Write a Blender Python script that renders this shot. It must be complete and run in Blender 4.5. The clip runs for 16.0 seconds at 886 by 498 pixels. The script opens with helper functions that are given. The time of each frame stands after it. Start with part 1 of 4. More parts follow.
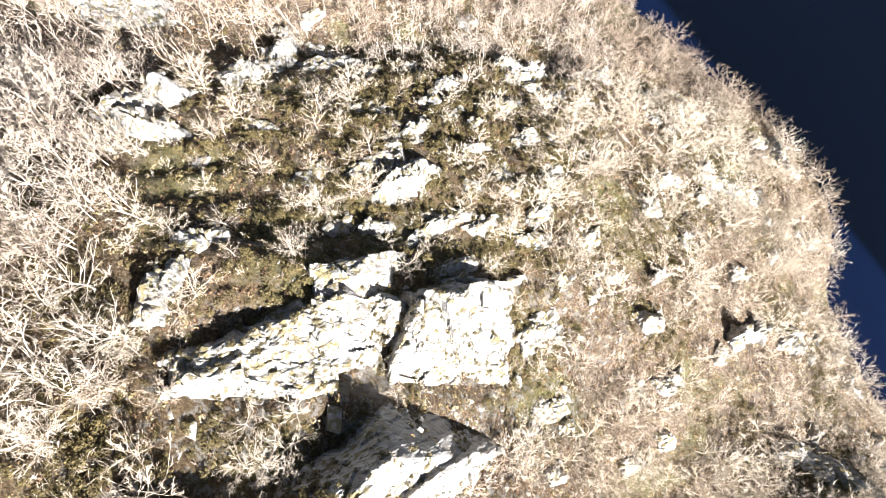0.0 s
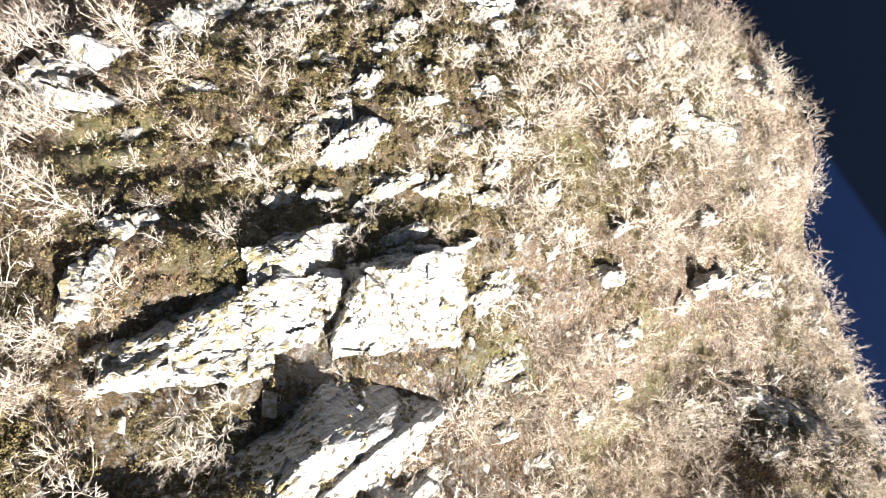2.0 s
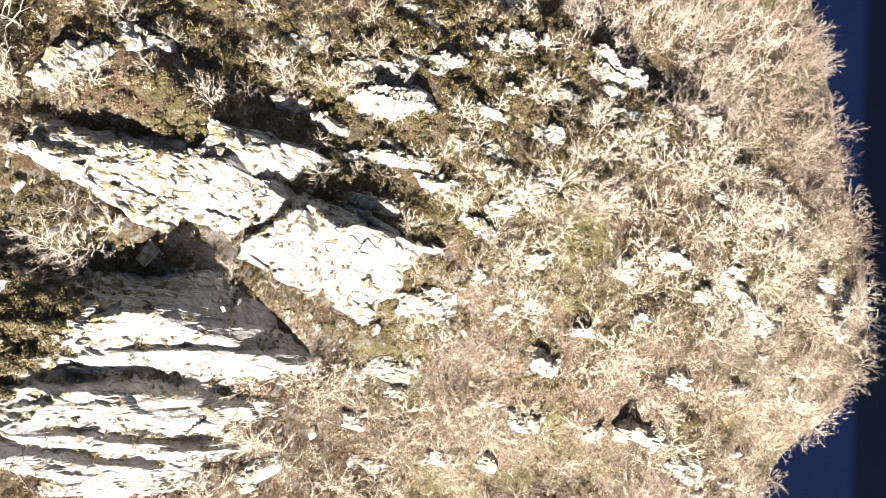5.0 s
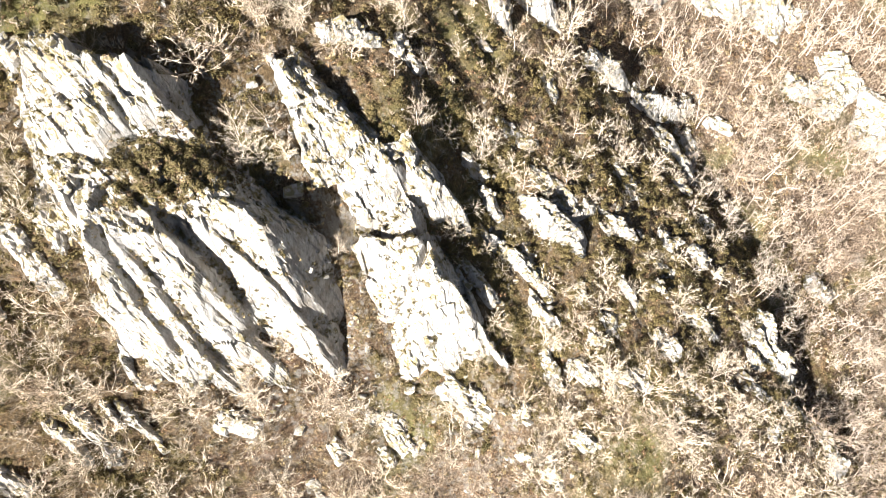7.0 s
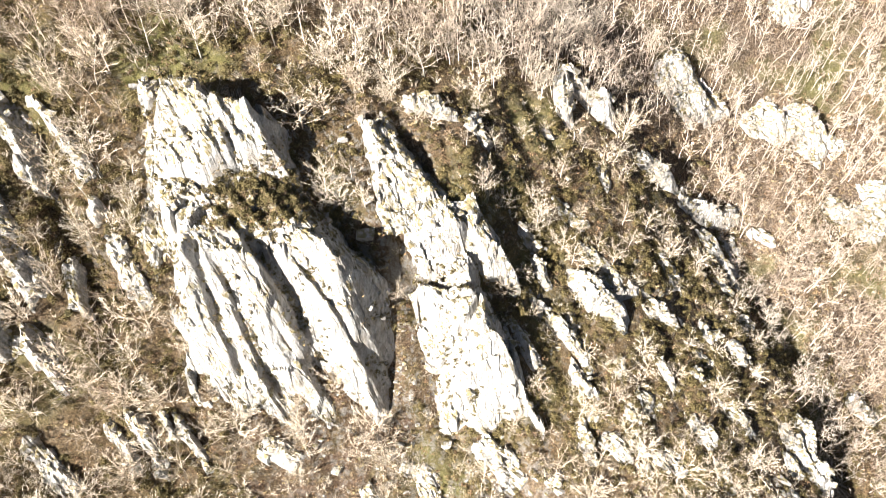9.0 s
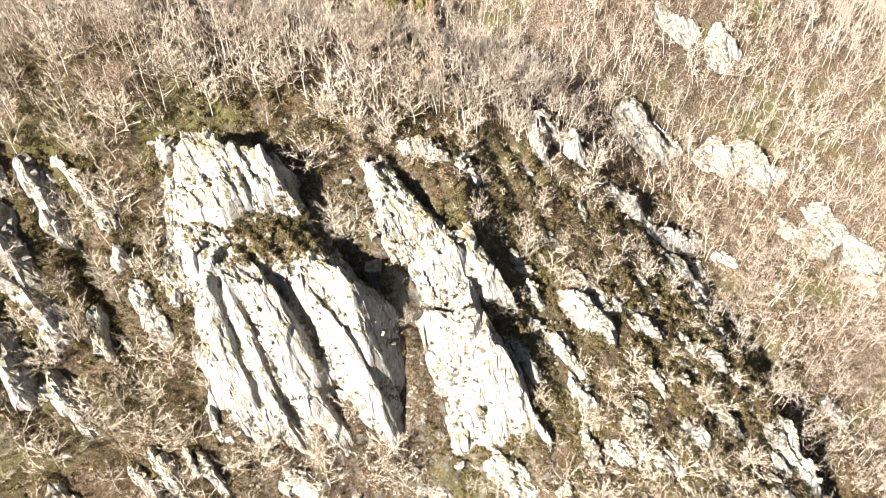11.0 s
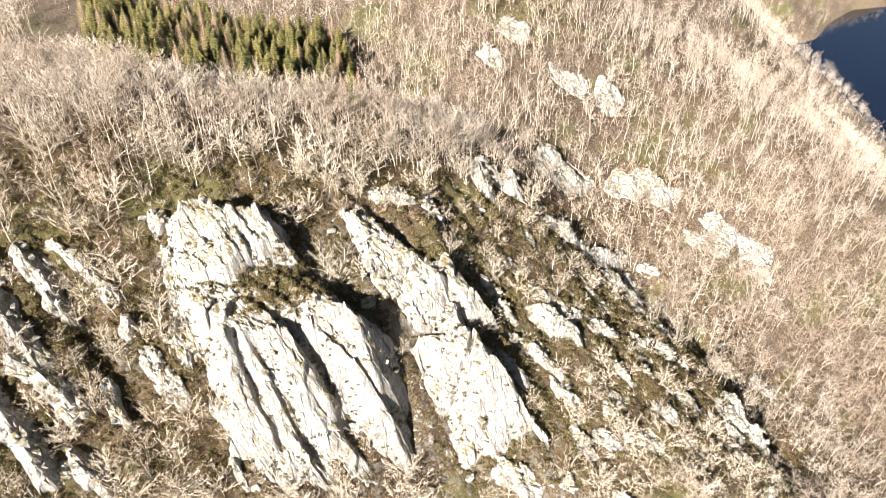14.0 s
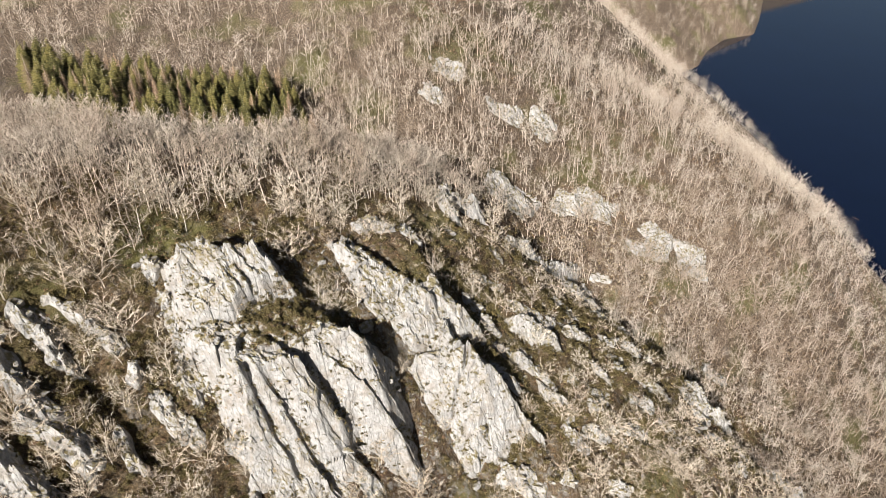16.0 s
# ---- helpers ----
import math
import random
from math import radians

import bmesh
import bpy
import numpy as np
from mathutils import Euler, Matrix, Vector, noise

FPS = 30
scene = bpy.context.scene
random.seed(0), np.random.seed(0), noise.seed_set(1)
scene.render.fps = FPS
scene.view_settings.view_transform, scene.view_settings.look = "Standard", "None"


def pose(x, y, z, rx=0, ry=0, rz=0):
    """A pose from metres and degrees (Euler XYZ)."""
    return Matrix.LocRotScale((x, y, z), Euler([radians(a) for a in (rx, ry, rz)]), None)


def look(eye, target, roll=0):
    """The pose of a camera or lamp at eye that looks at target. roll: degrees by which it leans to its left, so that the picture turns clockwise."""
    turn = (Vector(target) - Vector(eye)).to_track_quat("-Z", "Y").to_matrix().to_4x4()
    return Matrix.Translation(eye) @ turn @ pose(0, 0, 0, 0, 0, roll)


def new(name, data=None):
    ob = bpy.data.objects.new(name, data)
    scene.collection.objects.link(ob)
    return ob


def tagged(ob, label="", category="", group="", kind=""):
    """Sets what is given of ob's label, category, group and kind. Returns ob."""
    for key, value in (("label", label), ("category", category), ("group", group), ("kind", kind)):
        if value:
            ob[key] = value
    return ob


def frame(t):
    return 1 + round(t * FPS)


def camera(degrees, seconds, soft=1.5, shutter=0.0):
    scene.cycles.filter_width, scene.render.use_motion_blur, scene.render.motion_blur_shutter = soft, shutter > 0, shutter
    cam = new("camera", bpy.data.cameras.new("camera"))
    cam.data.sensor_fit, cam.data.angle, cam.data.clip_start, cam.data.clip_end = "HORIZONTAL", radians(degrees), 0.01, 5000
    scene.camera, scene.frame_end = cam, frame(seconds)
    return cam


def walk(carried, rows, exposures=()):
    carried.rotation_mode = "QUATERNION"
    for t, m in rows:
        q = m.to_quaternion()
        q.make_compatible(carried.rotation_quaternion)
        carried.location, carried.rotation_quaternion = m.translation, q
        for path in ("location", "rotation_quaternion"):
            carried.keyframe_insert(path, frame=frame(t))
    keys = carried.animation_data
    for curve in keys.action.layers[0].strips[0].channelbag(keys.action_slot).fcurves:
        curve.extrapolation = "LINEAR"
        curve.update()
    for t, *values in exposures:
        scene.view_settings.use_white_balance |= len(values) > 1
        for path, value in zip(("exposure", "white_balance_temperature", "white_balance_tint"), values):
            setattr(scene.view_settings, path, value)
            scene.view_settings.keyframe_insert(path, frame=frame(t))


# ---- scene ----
cam = camera(65.6, 16.0, 0.8)
METRES, EYE, TILT, LEAN, TURN = 160.0, 243.7, -68.7, 0.0, 0.0
ROWS = [
    (0.0, 0.0, 0.0, 0.0, -0.0, 0.0, -0.0),
    (0.5, 0.0125, 0.0062, 0.0214, 0.03, -1.97, 0.0),
    (1.0, 0.0271, 0.012, 0.042, -0.09, -4.12, 0.39),
    (1.5, 0.0441, 0.0173, 0.0613, -0.13, -6.29, 0.56),
    (2.0, 0.0633, 0.0219, 0.0789, 0.07, -8.28, 0.11),
    (2.5, 0.0846, 0.0259, 0.0957, 0.63, -10.09, -1.33),
    (3.0, 0.1077, 0.0292, 0.1107, 1.67, -11.62, -4.0),
    (5.5, 0.2438, 0.0343, 0.1573, 22.41, -17.22, -43.85),
    (6.0, 0.275, 0.0325, 0.1591, 32.15, -20.59, -53.39),
    (6.5, 0.3082, 0.03, 0.1587, 43.86, -26.06, -60.08),
    (7.0, 0.3384, 0.0259, 0.1562, 54.95, -31.92, -64.11),
    (7.5, 0.3695, 0.0213, 0.1516, 63.46, -36.19, -66.07),
    (8.0, 0.4002, 0.0155, 0.1444, 68.47, -37.81, -66.93),
    (8.5, 0.4289, 0.0092, 0.1346, 70.48, -37.17, -67.28),
    (9.0, 0.4569, 0.0021, 0.1224, 70.23, -34.72, -67.31),
    (11.5, 0.5755, -0.0468, 0.0289, 54.14, -11.54, -64.38),
    (12.0, 0.5937, -0.0587, 0.0035, 50.33, -6.75, -63.28),
    (12.5, 0.6096, -0.071, -0.0239, 46.6, -2.16, -62.0),
    (13.0, 0.6235, -0.0831, -0.0529, 43.18, 2.03, -60.61),
    (13.5, 0.6344, -0.0963, -0.0829, 39.93, 5.96, -59.09),
    (14.0, 0.6425, -0.1098, -0.1149, 36.94, 9.6, -57.49),
    (14.5, 0.6479, -0.1239, -0.1467, 34.09, 13.04, -55.73),
    (15.0, 0.6496, -0.1379, -0.1805, 31.53, 16.14, -53.89),
    (15.5, 0.6493, -0.1521, -0.2134, 29.29, 18.83, -52.08),
    (16.0, 0.6467, -0.1661, -0.2464, 27.24, 21.27, -50.18),
]
EXPOSURES = [  # seconds, stops, kelvin, tint
    (0.0, 2.2, 6150, 12), (3.0, 2.26, 6150, 12), (6.0, 2.13, 6600, 11), (9.0, 2.1, 6600, 11), (11.0, 1.88, 6650, 11),
    (13.0, 1.73, 6650, 11), (14.4, 1.66, 6650, 11.5), (15.3, 1.26, 6600, 11.5), (16.0, 0.91, 6550, 11.5)]
walk(cam, [(t, pose(0, 0, EYE, TILT, LEAN, TURN) @ pose(METRES * x, METRES * y, METRES * z, 90 + pitch, roll, yaw)) for t, x, y, z, yaw, pitch, roll in ROWS], EXPOSURES)

# ---- sky and sun ----
SUN_UP, SUN_FROM = 31.0, (0.57, -0.82)  # degrees over the horizon; the way towards the sun in the plan
world = bpy.data.worlds.new("sky")
scene.world = world
world.use_nodes = True
sky = world.node_tree.nodes.new("ShaderNodeTexSky")
sky.sky_type, sky.sun_disc = "NISHITA", False
sky.sun_elevation, sky.sun_rotation = radians(SUN_UP), math.atan2(SUN_FROM[0], SUN_FROM[1])
world.node_tree.links.new(sky.outputs[0], world.node_tree.nodes["Background"].inputs[0])
world.node_tree.nodes["Background"].inputs[1].default_value = 0.022
sun = new("sun", bpy.data.lights.new("sun", "SUN"))
sun.data.energy, sun.data.angle, sun.data.color = 5.0, radians(0.5), (1.0, 0.975, 0.94)
sun.matrix_world = look(Vector((SUN_FROM[0], SUN_FROM[1], math.tan(radians(SUN_UP)))) * 900, (0, 0, 0))

# ---- materials ----
def nodes_of(name, rough=0.9):
    m = bpy.data.materials.new(name)
    m.use_nodes = True
    b = m.node_tree.nodes["Principled BSDF"]
    b.inputs["Roughness"].default_value = rough
    b.inputs["Specular IOR Level"].default_value = 0.2
    return m, m.node_tree, b


def link(t, a, b):
    t.links.new(a, b)


def noise_of(t, scale, detail=6.0, rough=0.6, stretch=None, warp=0.0):
    c = t.nodes.new("ShaderNodeNewGeometry")
    n = t.nodes.new("ShaderNodeTexNoise")
    n.inputs["Scale"].default_value, n.inputs["Detail"].default_value, n.inputs["Roughness"].default_value = scale, detail, rough
    n.inputs["Distortion"].default_value = warp
    if stretch:
        mp = t.nodes.new("ShaderNodeMapping")
        mp.inputs["Scale"].default_value = stretch[0]
        mp.inputs["Rotation"].default_value = [radians(a) for a in stretch[1]]
        link(t, c.outputs["Position"], mp.inputs[0])
        link(t, mp.outputs[0], n.inputs["Vector"])
    else:
        link(t, c.outputs["Position"], n.inputs["Vector"])
    return n.outputs[0]


def ramp(t, source, *stops):
    r = t.nodes.new("ShaderNodeValToRGB")
    while len(r.color_ramp.elements) < len(stops):
        r.color_ramp.elements.new(0.5)
    for e, (p, c) in zip(r.color_ramp.elements, stops):
        e.position, e.color = p, (*c, 1) if len(c) == 3 else c
    link(t, source, r.inputs[0])
    return r.outputs[0]


def mixed(t, kind, fac, a, b):
    m = t.nodes.new("ShaderNodeMix")
    m.data_type, m.blend_type = "RGBA", kind
    for socket, v in ((m.inputs[0], fac), (m.inputs[6], a), (m.inputs[7], b)):
        if hasattr(v, "is_linked"):
            link(t, v, socket)
        elif isinstance(v, (int, float)):
            socket.default_value = v
        else:
            socket.default_value = (*v, 1)
    return m.outputs[2]


def relief(t, b, height, strength, distance):
    n = t.nodes.new("ShaderNodeBump")
    n.inputs["Strength"].default_value, n.inputs["Distance"].default_value = strength, distance
    link(t, height, n.inputs["Height"])
    link(t, n.outputs[0], b.inputs["Normal"])


def value_of(t, node, out):
    return t.nodes.new(node).outputs[out]


def ground_material():
    m, t, b = nodes_of("leaf_litter_and_dry_grass", 0.95)
    big = noise_of(t, 0.035, 5)
    mid = noise_of(t, 0.22, 7, 0.65)
    fine = noise_of(t, 1.9, 8, 0.75)
    grit = noise_of(t, 9.0, 6, 0.8)
    straw = ramp(t, fine, (0.36, (0.03, 0.02, 0.01)), (0.5, (0.115, 0.081, 0.044)), (0.68, (0.37, 0.285, 0.18)))
    brown = ramp(t, fine, (0.32, (0.035, 0.02, 0.012)), (0.52, (0.13, 0.082, 0.052)), (0.74, (0.37, 0.265, 0.18)))
    col = mixed(t, "MIX", ramp(t, mid, (0.42, (0, 0, 0)), (0.62, (1, 1, 1))), straw, brown)
    floor = ramp(t, fine, (0.37, (0.028, 0.018, 0.011)), (0.49, (0.15, 0.106, 0.071)), (0.64, (0.44, 0.35, 0.258)))
    wood = t.nodes.new("ShaderNodeAttribute")
    wood.attribute_name = "litter"
    col = mixed(t, "MIX", wood.outputs["Fac"], col, floor)
    moss = ramp(t, fine, (0.3, (0.025, 0.018, 0.009)), (0.5, (0.115, 0.079, 0.04)), (0.72, (0.33, 0.235, 0.135)))
    at = t.nodes.new("ShaderNodeAttribute")
    at.attribute_name = "heath"
    g = t.nodes.new("ShaderNodeMath")
    g.operation = "MULTIPLY_ADD"
    link(t, mid, g.inputs[0])
    g.inputs[1].default_value = 1.3
    sub = t.nodes.new("ShaderNodeMath")
    sub.operation = "SUBTRACT"
    link(t, at.outputs["Fac"], sub.inputs[0])
    sub.inputs[1].default_value = 0.85
    link(t, sub.outputs[0], g.inputs[2])
    col = mixed(t, "MIX", ramp(t, g.outputs[0], (0.12, (0, 0, 0)), (0.42, (1, 1, 1))), col, moss)
    yellow = ramp(t, big, (0.52, (0, 0, 0)), (0.66, (0.7, 0.7, 0.7)))
    col = mixed(t, "MIX", yellow, col, mixed(t, "MIX", fine, (0.055, 0.065, 0.015), (0.24, 0.225, 0.075)))
    rocky = t.nodes.new("ShaderNodeAttribute")
    rocky.attribute_name = "bare"
    bare = mixed(t, "MULTIPLY", 1.0, rocky.outputs["Color"], ramp(t, noise_of(t, 0.55, 8, 0.75, None, 0.3), (0.5, (0, 0, 0)), (0.58, (1, 1, 1))))
    # bare rock where the ground is steep, and pale stones in it
    geo = t.nodes.new("ShaderNodeNewGeometry")
    sep = t.nodes.new("ShaderNodeSeparateXYZ")
    link(t, geo.outputs["True Normal"], sep.inputs[0])
    steep = ramp(t, sep.outputs[2], (0.42, (1, 1, 1)), (0.58, (0, 0, 0)))
    stone = ramp(t, grit, (0.3, (0.1, 0.088, 0.07)), (0.65, (0.36, 0.335, 0.295)))
    col = mixed(t, "MIX", steep, col, stone)
    col = mixed(t, "MIX", bare, col, stone)
    pebbles = ramp(t, noise_of(t, 0.75, 9, 0.8, None, 0.4), (0.64, (0, 0, 0)), (0.68, (1, 1, 1)))
    col = mixed(t, "MIX", pebbles, col, stone)
    col = mixed(t, "MULTIPLY", 0.85, col, ramp(t, grit, (0.32, (0.3, 0.27, 0.25)), (0.58, (1.08, 1.08, 1.08))))
    link(t, col, b.inputs["Base Color"])
    relief(t, b, mixed(t, "MIX", 0.5, grit, fine), 1.0, 0.7)
    return m


def rock_material():
    m, t, b = nodes_of("pale_weathered_limestone", 0.88)
    bed = noise_of(t, 0.9, 8, 0.7, ((0.35, 2.2, 1.0), (12, 0, 28)))
    blot = noise_of(t, 0.33, 6, 0.6)
    grit = noise_of(t, 5.5, 8, 0.75)
    col = ramp(t, bed, (0.25, (0.09, 0.087, 0.083)), (0.4, (0.29, 0.278, 0.258)), (0.62, (0.46, 0.442, 0.413)))
    warm = ramp(t, blot, (0.46, (0, 0, 0)), (0.66, (0.6, 0.6, 0.6)))
    col = mixed(t, "MIX", warm, col, mixed(t, "MIX", grit, (0.13, 0.097, 0.066), (0.33, 0.275, 0.205)))
    lichen = ramp(t, noise_of(t, 1.6, 9, 0.8), (0.56, (0, 0, 0)), (0.66, (0.75, 0.75, 0.75)))
    col = mixed(t, "MIX", lichen, col, (0.09, 0.086, 0.075))
    # tufts rooted in the level places
    geo = t.nodes.new("ShaderNodeNewGeometry")
    sep = t.nodes.new("ShaderNodeSeparateXYZ")
    link(t, geo.outputs["True Normal"], sep.inputs[0])
    flat = ramp(t, sep.outputs[2], (0.4, (0, 0, 0)), (0.62, (1, 1, 1)))
    turf = mixed(t, "MULTIPLY", 1.0, flat, ramp(t, noise_of(t, 0.8, 7, 0.7), (0.46, (0, 0, 0)), (0.54, (1, 1, 1))))
    col = mixed(t, "MIX", turf, col, mixed(t, "MIX", grit, (0.09, 0.074, 0.032), (0.29, 0.24, 0.13)))
    cracks = t.nodes.new("ShaderNodeTexVoronoi")
    cracks.feature = "DISTANCE_TO_EDGE"
    cracks.inputs["Scale"].default_value = 0.42
    mp = t.nodes.new("ShaderNodeMapping")
    mp.inputs["Rotation"].default_value = (0.1, 0.05, radians(28))
    mp.inputs["Scale"].default_value = (0.55, 1.6, 0.8)
    wob = mixed(t, "LINEAR_LIGHT", 0.25, geo.outputs["Position"], noise_of(t, 0.7, 4))
    link(t, wob, mp.inputs[0])
    link(t, mp.outputs[0], cracks.inputs["Vector"])
    line = ramp(t, cracks.outputs["Distance"], (0.0, (0.2, 0.19, 0.17)), (0.025, (1, 1, 1)))
    col = mixed(t, "MULTIPLY", 0.2, col, line)
    link(t, col, b.inputs["Base Color"])
    hgt = mixed(t, "MULTIPLY", 1.0, line, mixed(t, "MIX", 0.5, grit, bed))
    relief(t, b, hgt, 1.0, 0.3)
    return m


def plant_material(name, dark, mid, light):
    m, t, b = nodes_of(name, 0.8)
    col = ramp(t, value_of(t, "ShaderNodeNewGeometry", "Random Per Island"), (0.0, dark), (0.5, mid), (1.0, light))
    tone = ramp(t, value_of(t, "ShaderNodeObjectInfo", "Random"), (0.0, (0.7, 0.72, 0.7)), (1.0, (1.15, 1.08, 1.0)))
    col = mixed(t, "MULTIPLY", 1.0, col, tone)
    col = mixed(t, "MULTIPLY", 0.5, col, ramp(t, noise_of(t, 0.12, 4), (0.35, (0.6, 0.55, 0.5)), (0.65, (1.2, 1.15, 1.0))))
    link(t, col, b.inputs["Base Color"])
    return m


def bark_material(name, dark, light):
    m, t, b = nodes_of(name, 0.9)
    n = noise_of(t, 2.5, 6, 0.7)
    col = ramp(t, n, (0.3, dark), (0.65, light))
    tone = ramp(t, value_of(t, "ShaderNodeObjectInfo", "Random"), (0.0, (0.7, 0.66, 0.62)), (1.0, (1.1, 1.08, 1.02)))
    col = mixed(t, "MULTIPLY", 1.0, col, tone)
    col = mixed(t, "MULTIPLY", 0.7, col, ramp(t, noise_of(t, 0.05, 4), (0.35, (0.8, 0.71, 0.63)), (0.62, (1.08, 1.08, 1.05))))
    col = mixed(t, "MULTIPLY", 1.0, col, ramp(t, value_of(t, "ShaderNodeNewGeometry", "Random Per Island"), (0.0, (0.5, 0.47, 0.44)), (0.4, (1.0, 1.0, 1.0)), (1.0, (1.28, 1.28, 1.28))))
    link(t, col, b.inputs["Base Color"])
    relief(t, b, n, 0.5, 0.03)
    return m


def water_material():
    m, t, b = nodes_of("deep_lake_water", 0.04)
    n = noise_of(t, 0.02, 4)
    link(t, ramp(t, n, (0.35, (0.0012, 0.0036, 0.0145)), (0.7, (0.0016, 0.0046, 0.018))), b.inputs["Base Color"])
    b.inputs["Specular IOR Level"].default_value = 0.5
    b.inputs["IOR"].default_value = 1.8
    relief(t, b, noise_of(t, 0.9, 3), 0.06, 0.1)
    return m


GROUND, ROCK, WATER = ground_material(), rock_material(), water_material()
BARK = bark_material("pale_lichen_covered_bark", (0.42, 0.4, 0.36), (0.76, 0.735, 0.69))
TWIG = bark_material("pale_winter_twigs", (0.39, 0.345, 0.288), (0.71, 0.648, 0.56))
RUSSET = bark_material("russet_winter_twigs", (0.3, 0.25, 0.203), (0.6, 0.522, 0.435))
WOODS = bark_material("winter_woodland_twigs", (0.34, 0.298, 0.26), (0.63, 0.566, 0.502))
HEATH = plant_material("evergreen_heath_leaves", (0.065, 0.056, 0.024), (0.12, 0.099, 0.044), (0.185, 0.152, 0.075))
RUST = plant_material("dry_brown_heath", (0.06, 0.037, 0.023), (0.165, 0.108, 0.066), (0.31, 0.225, 0.145))
STRAW = plant_material("dry_straw_grass", (0.22, 0.16, 0.08), (0.38, 0.3, 0.17), (0.52, 0.43, 0.27))
FIR = plant_material("conifer_needles", (0.075, 0.072, 0.024), (0.165, 0.15, 0.056), (0.27, 0.24, 0.1))
LARCH = plant_material("bare_larch_twigs", (0.18, 0.115, 0.08), (0.34, 0.24, 0.17), (0.48, 0.37, 0.27))

# ---- the lie of the land: heights in metres over the lake, on a coarse lattice ----
X_LINES = (-400, -220, -160, -130, -100, -70, -25, 15, 55, 95, 135, 180, 300)
Y_LINES = (-150, -55, -10, 30, 70, 110, 155, 220, 310, 395, 520)
PROFILES = {
    -150: (151, 157, 163, 166, 166, 163, 149, 126, 98, 71, 50, 29, -10),
    -55: (161, 161, 164, 168, 174, 171, 146, 109, 80, 58, 32, 3, -14),
    -10: (177, 165, 159, 159, 165, 165, 142, 106, 68, 55, 28, -11, -14),
    30: (197, 168, 150, 146, 149, 154, 137, 100, 73, 48, 19, -13, -14),
    70: (218, 174, 150, 141, 137, 138, 122, 103, 81, 48, 10, -12, -14),
    110: (230, 181, 162, 151, 137, 117, 98, 88, 65, 39, 14, -11, -13),
    155: (230, 180, 163, 148, 129, 111, 88, 57, 38, 17, 3, -13, -13),
    220: (220, 160, 135, 124, 118, 111, 96, 52, 13, -1, -12, -13, -13),
    310: (185, 120, 93, 79, 71, 62, 41, 9, -11, -13, -13, -13, -14),
    395: (130, 67, 41, 28, 20, 13, -4, -11, -13, -13, -14, -14, -14),
    520: (20, -12, -13, -14, -14, -14, -14, -14, -14, -14, -14, -14, -14),
}
LATTICE = np.array([PROFILES[y] for y in Y_LINES], float)


def blend(lines, v):
    """How much of each lattice line goes into the places v (a smooth cubic between the lines)."""
    k = np.array(lines, float)
    v = np.clip(np.asarray(v, float), k[0], k[-1])
    i = np.clip(np.searchsorted(k, v) - 1, 0, len(k) - 2)
    h = k[i + 1] - k[i]
    f = (v - k[i]) / h
    eye = np.eye(len(k))
    slope = np.gradient(eye, k, axis=0)
    a, b, c, d = 2 * f**3 - 3 * f**2 + 1, f**3 - 2 * f**2 + f, 3 * f**2 - 2 * f**3, f**3 - f**2
    return a[:, None] * eye[i] + (b * h)[:, None] * slope[i] + c[:, None] * eye[i + 1] + (d * h)[:, None] * slope[i + 1]


def hashed(i, j, seed):
    n = (i.astype(np.int64) * 374761393 + j.astype(np.int64) * 668265263 + seed * 974711) & 0x7FFFFFFF
    n = ((n ^ (n >> 13)) * 1274126177) & 0x7FFFFFFF
    return ((n ^ (n >> 16)) & 0xFFFFF) / 0xFFFFF


def wave(x, y, size, seed):
    """Smooth random relief between -1 and 1, with features of that size."""
    x, y = np.asarray(x, float) / size, np.asarray(y, float) / size
    i, j = np.floor(x), np.floor(y)
    f, g = x - i, y - j
    f, g = f * f * (3 - 2 * f), g * g * (3 - 2 * g)
    a = hashed(i, j, seed) * (1 - f) + hashed(i + 1, j, seed) * f
    b = hashed(i, j + 1, seed) * (1 - f) + hashed(i + 1, j + 1, seed) * f
    return 2 * (a * (1 - g) + b * g) - 1


def shelves(x, y):
    """Low rock steps that run across the spur."""
    s = np.sin((y * 0.9 - x * 0.25) / 1.3 + 2.2 * wave(x, y, 19, 5) + 1.1 * wave(x, y, 7, 6))
    return np.clip(s * 2, -1, 1) * (0.5 + 0.5 * wave(x, y, 15, 9))


def brow_line(y):
    """Where the ridge's woods end at its back."""
    return np.interp(y, (-60, -32, -9, 20, 80), (-122, -107, -87, -80, -84))


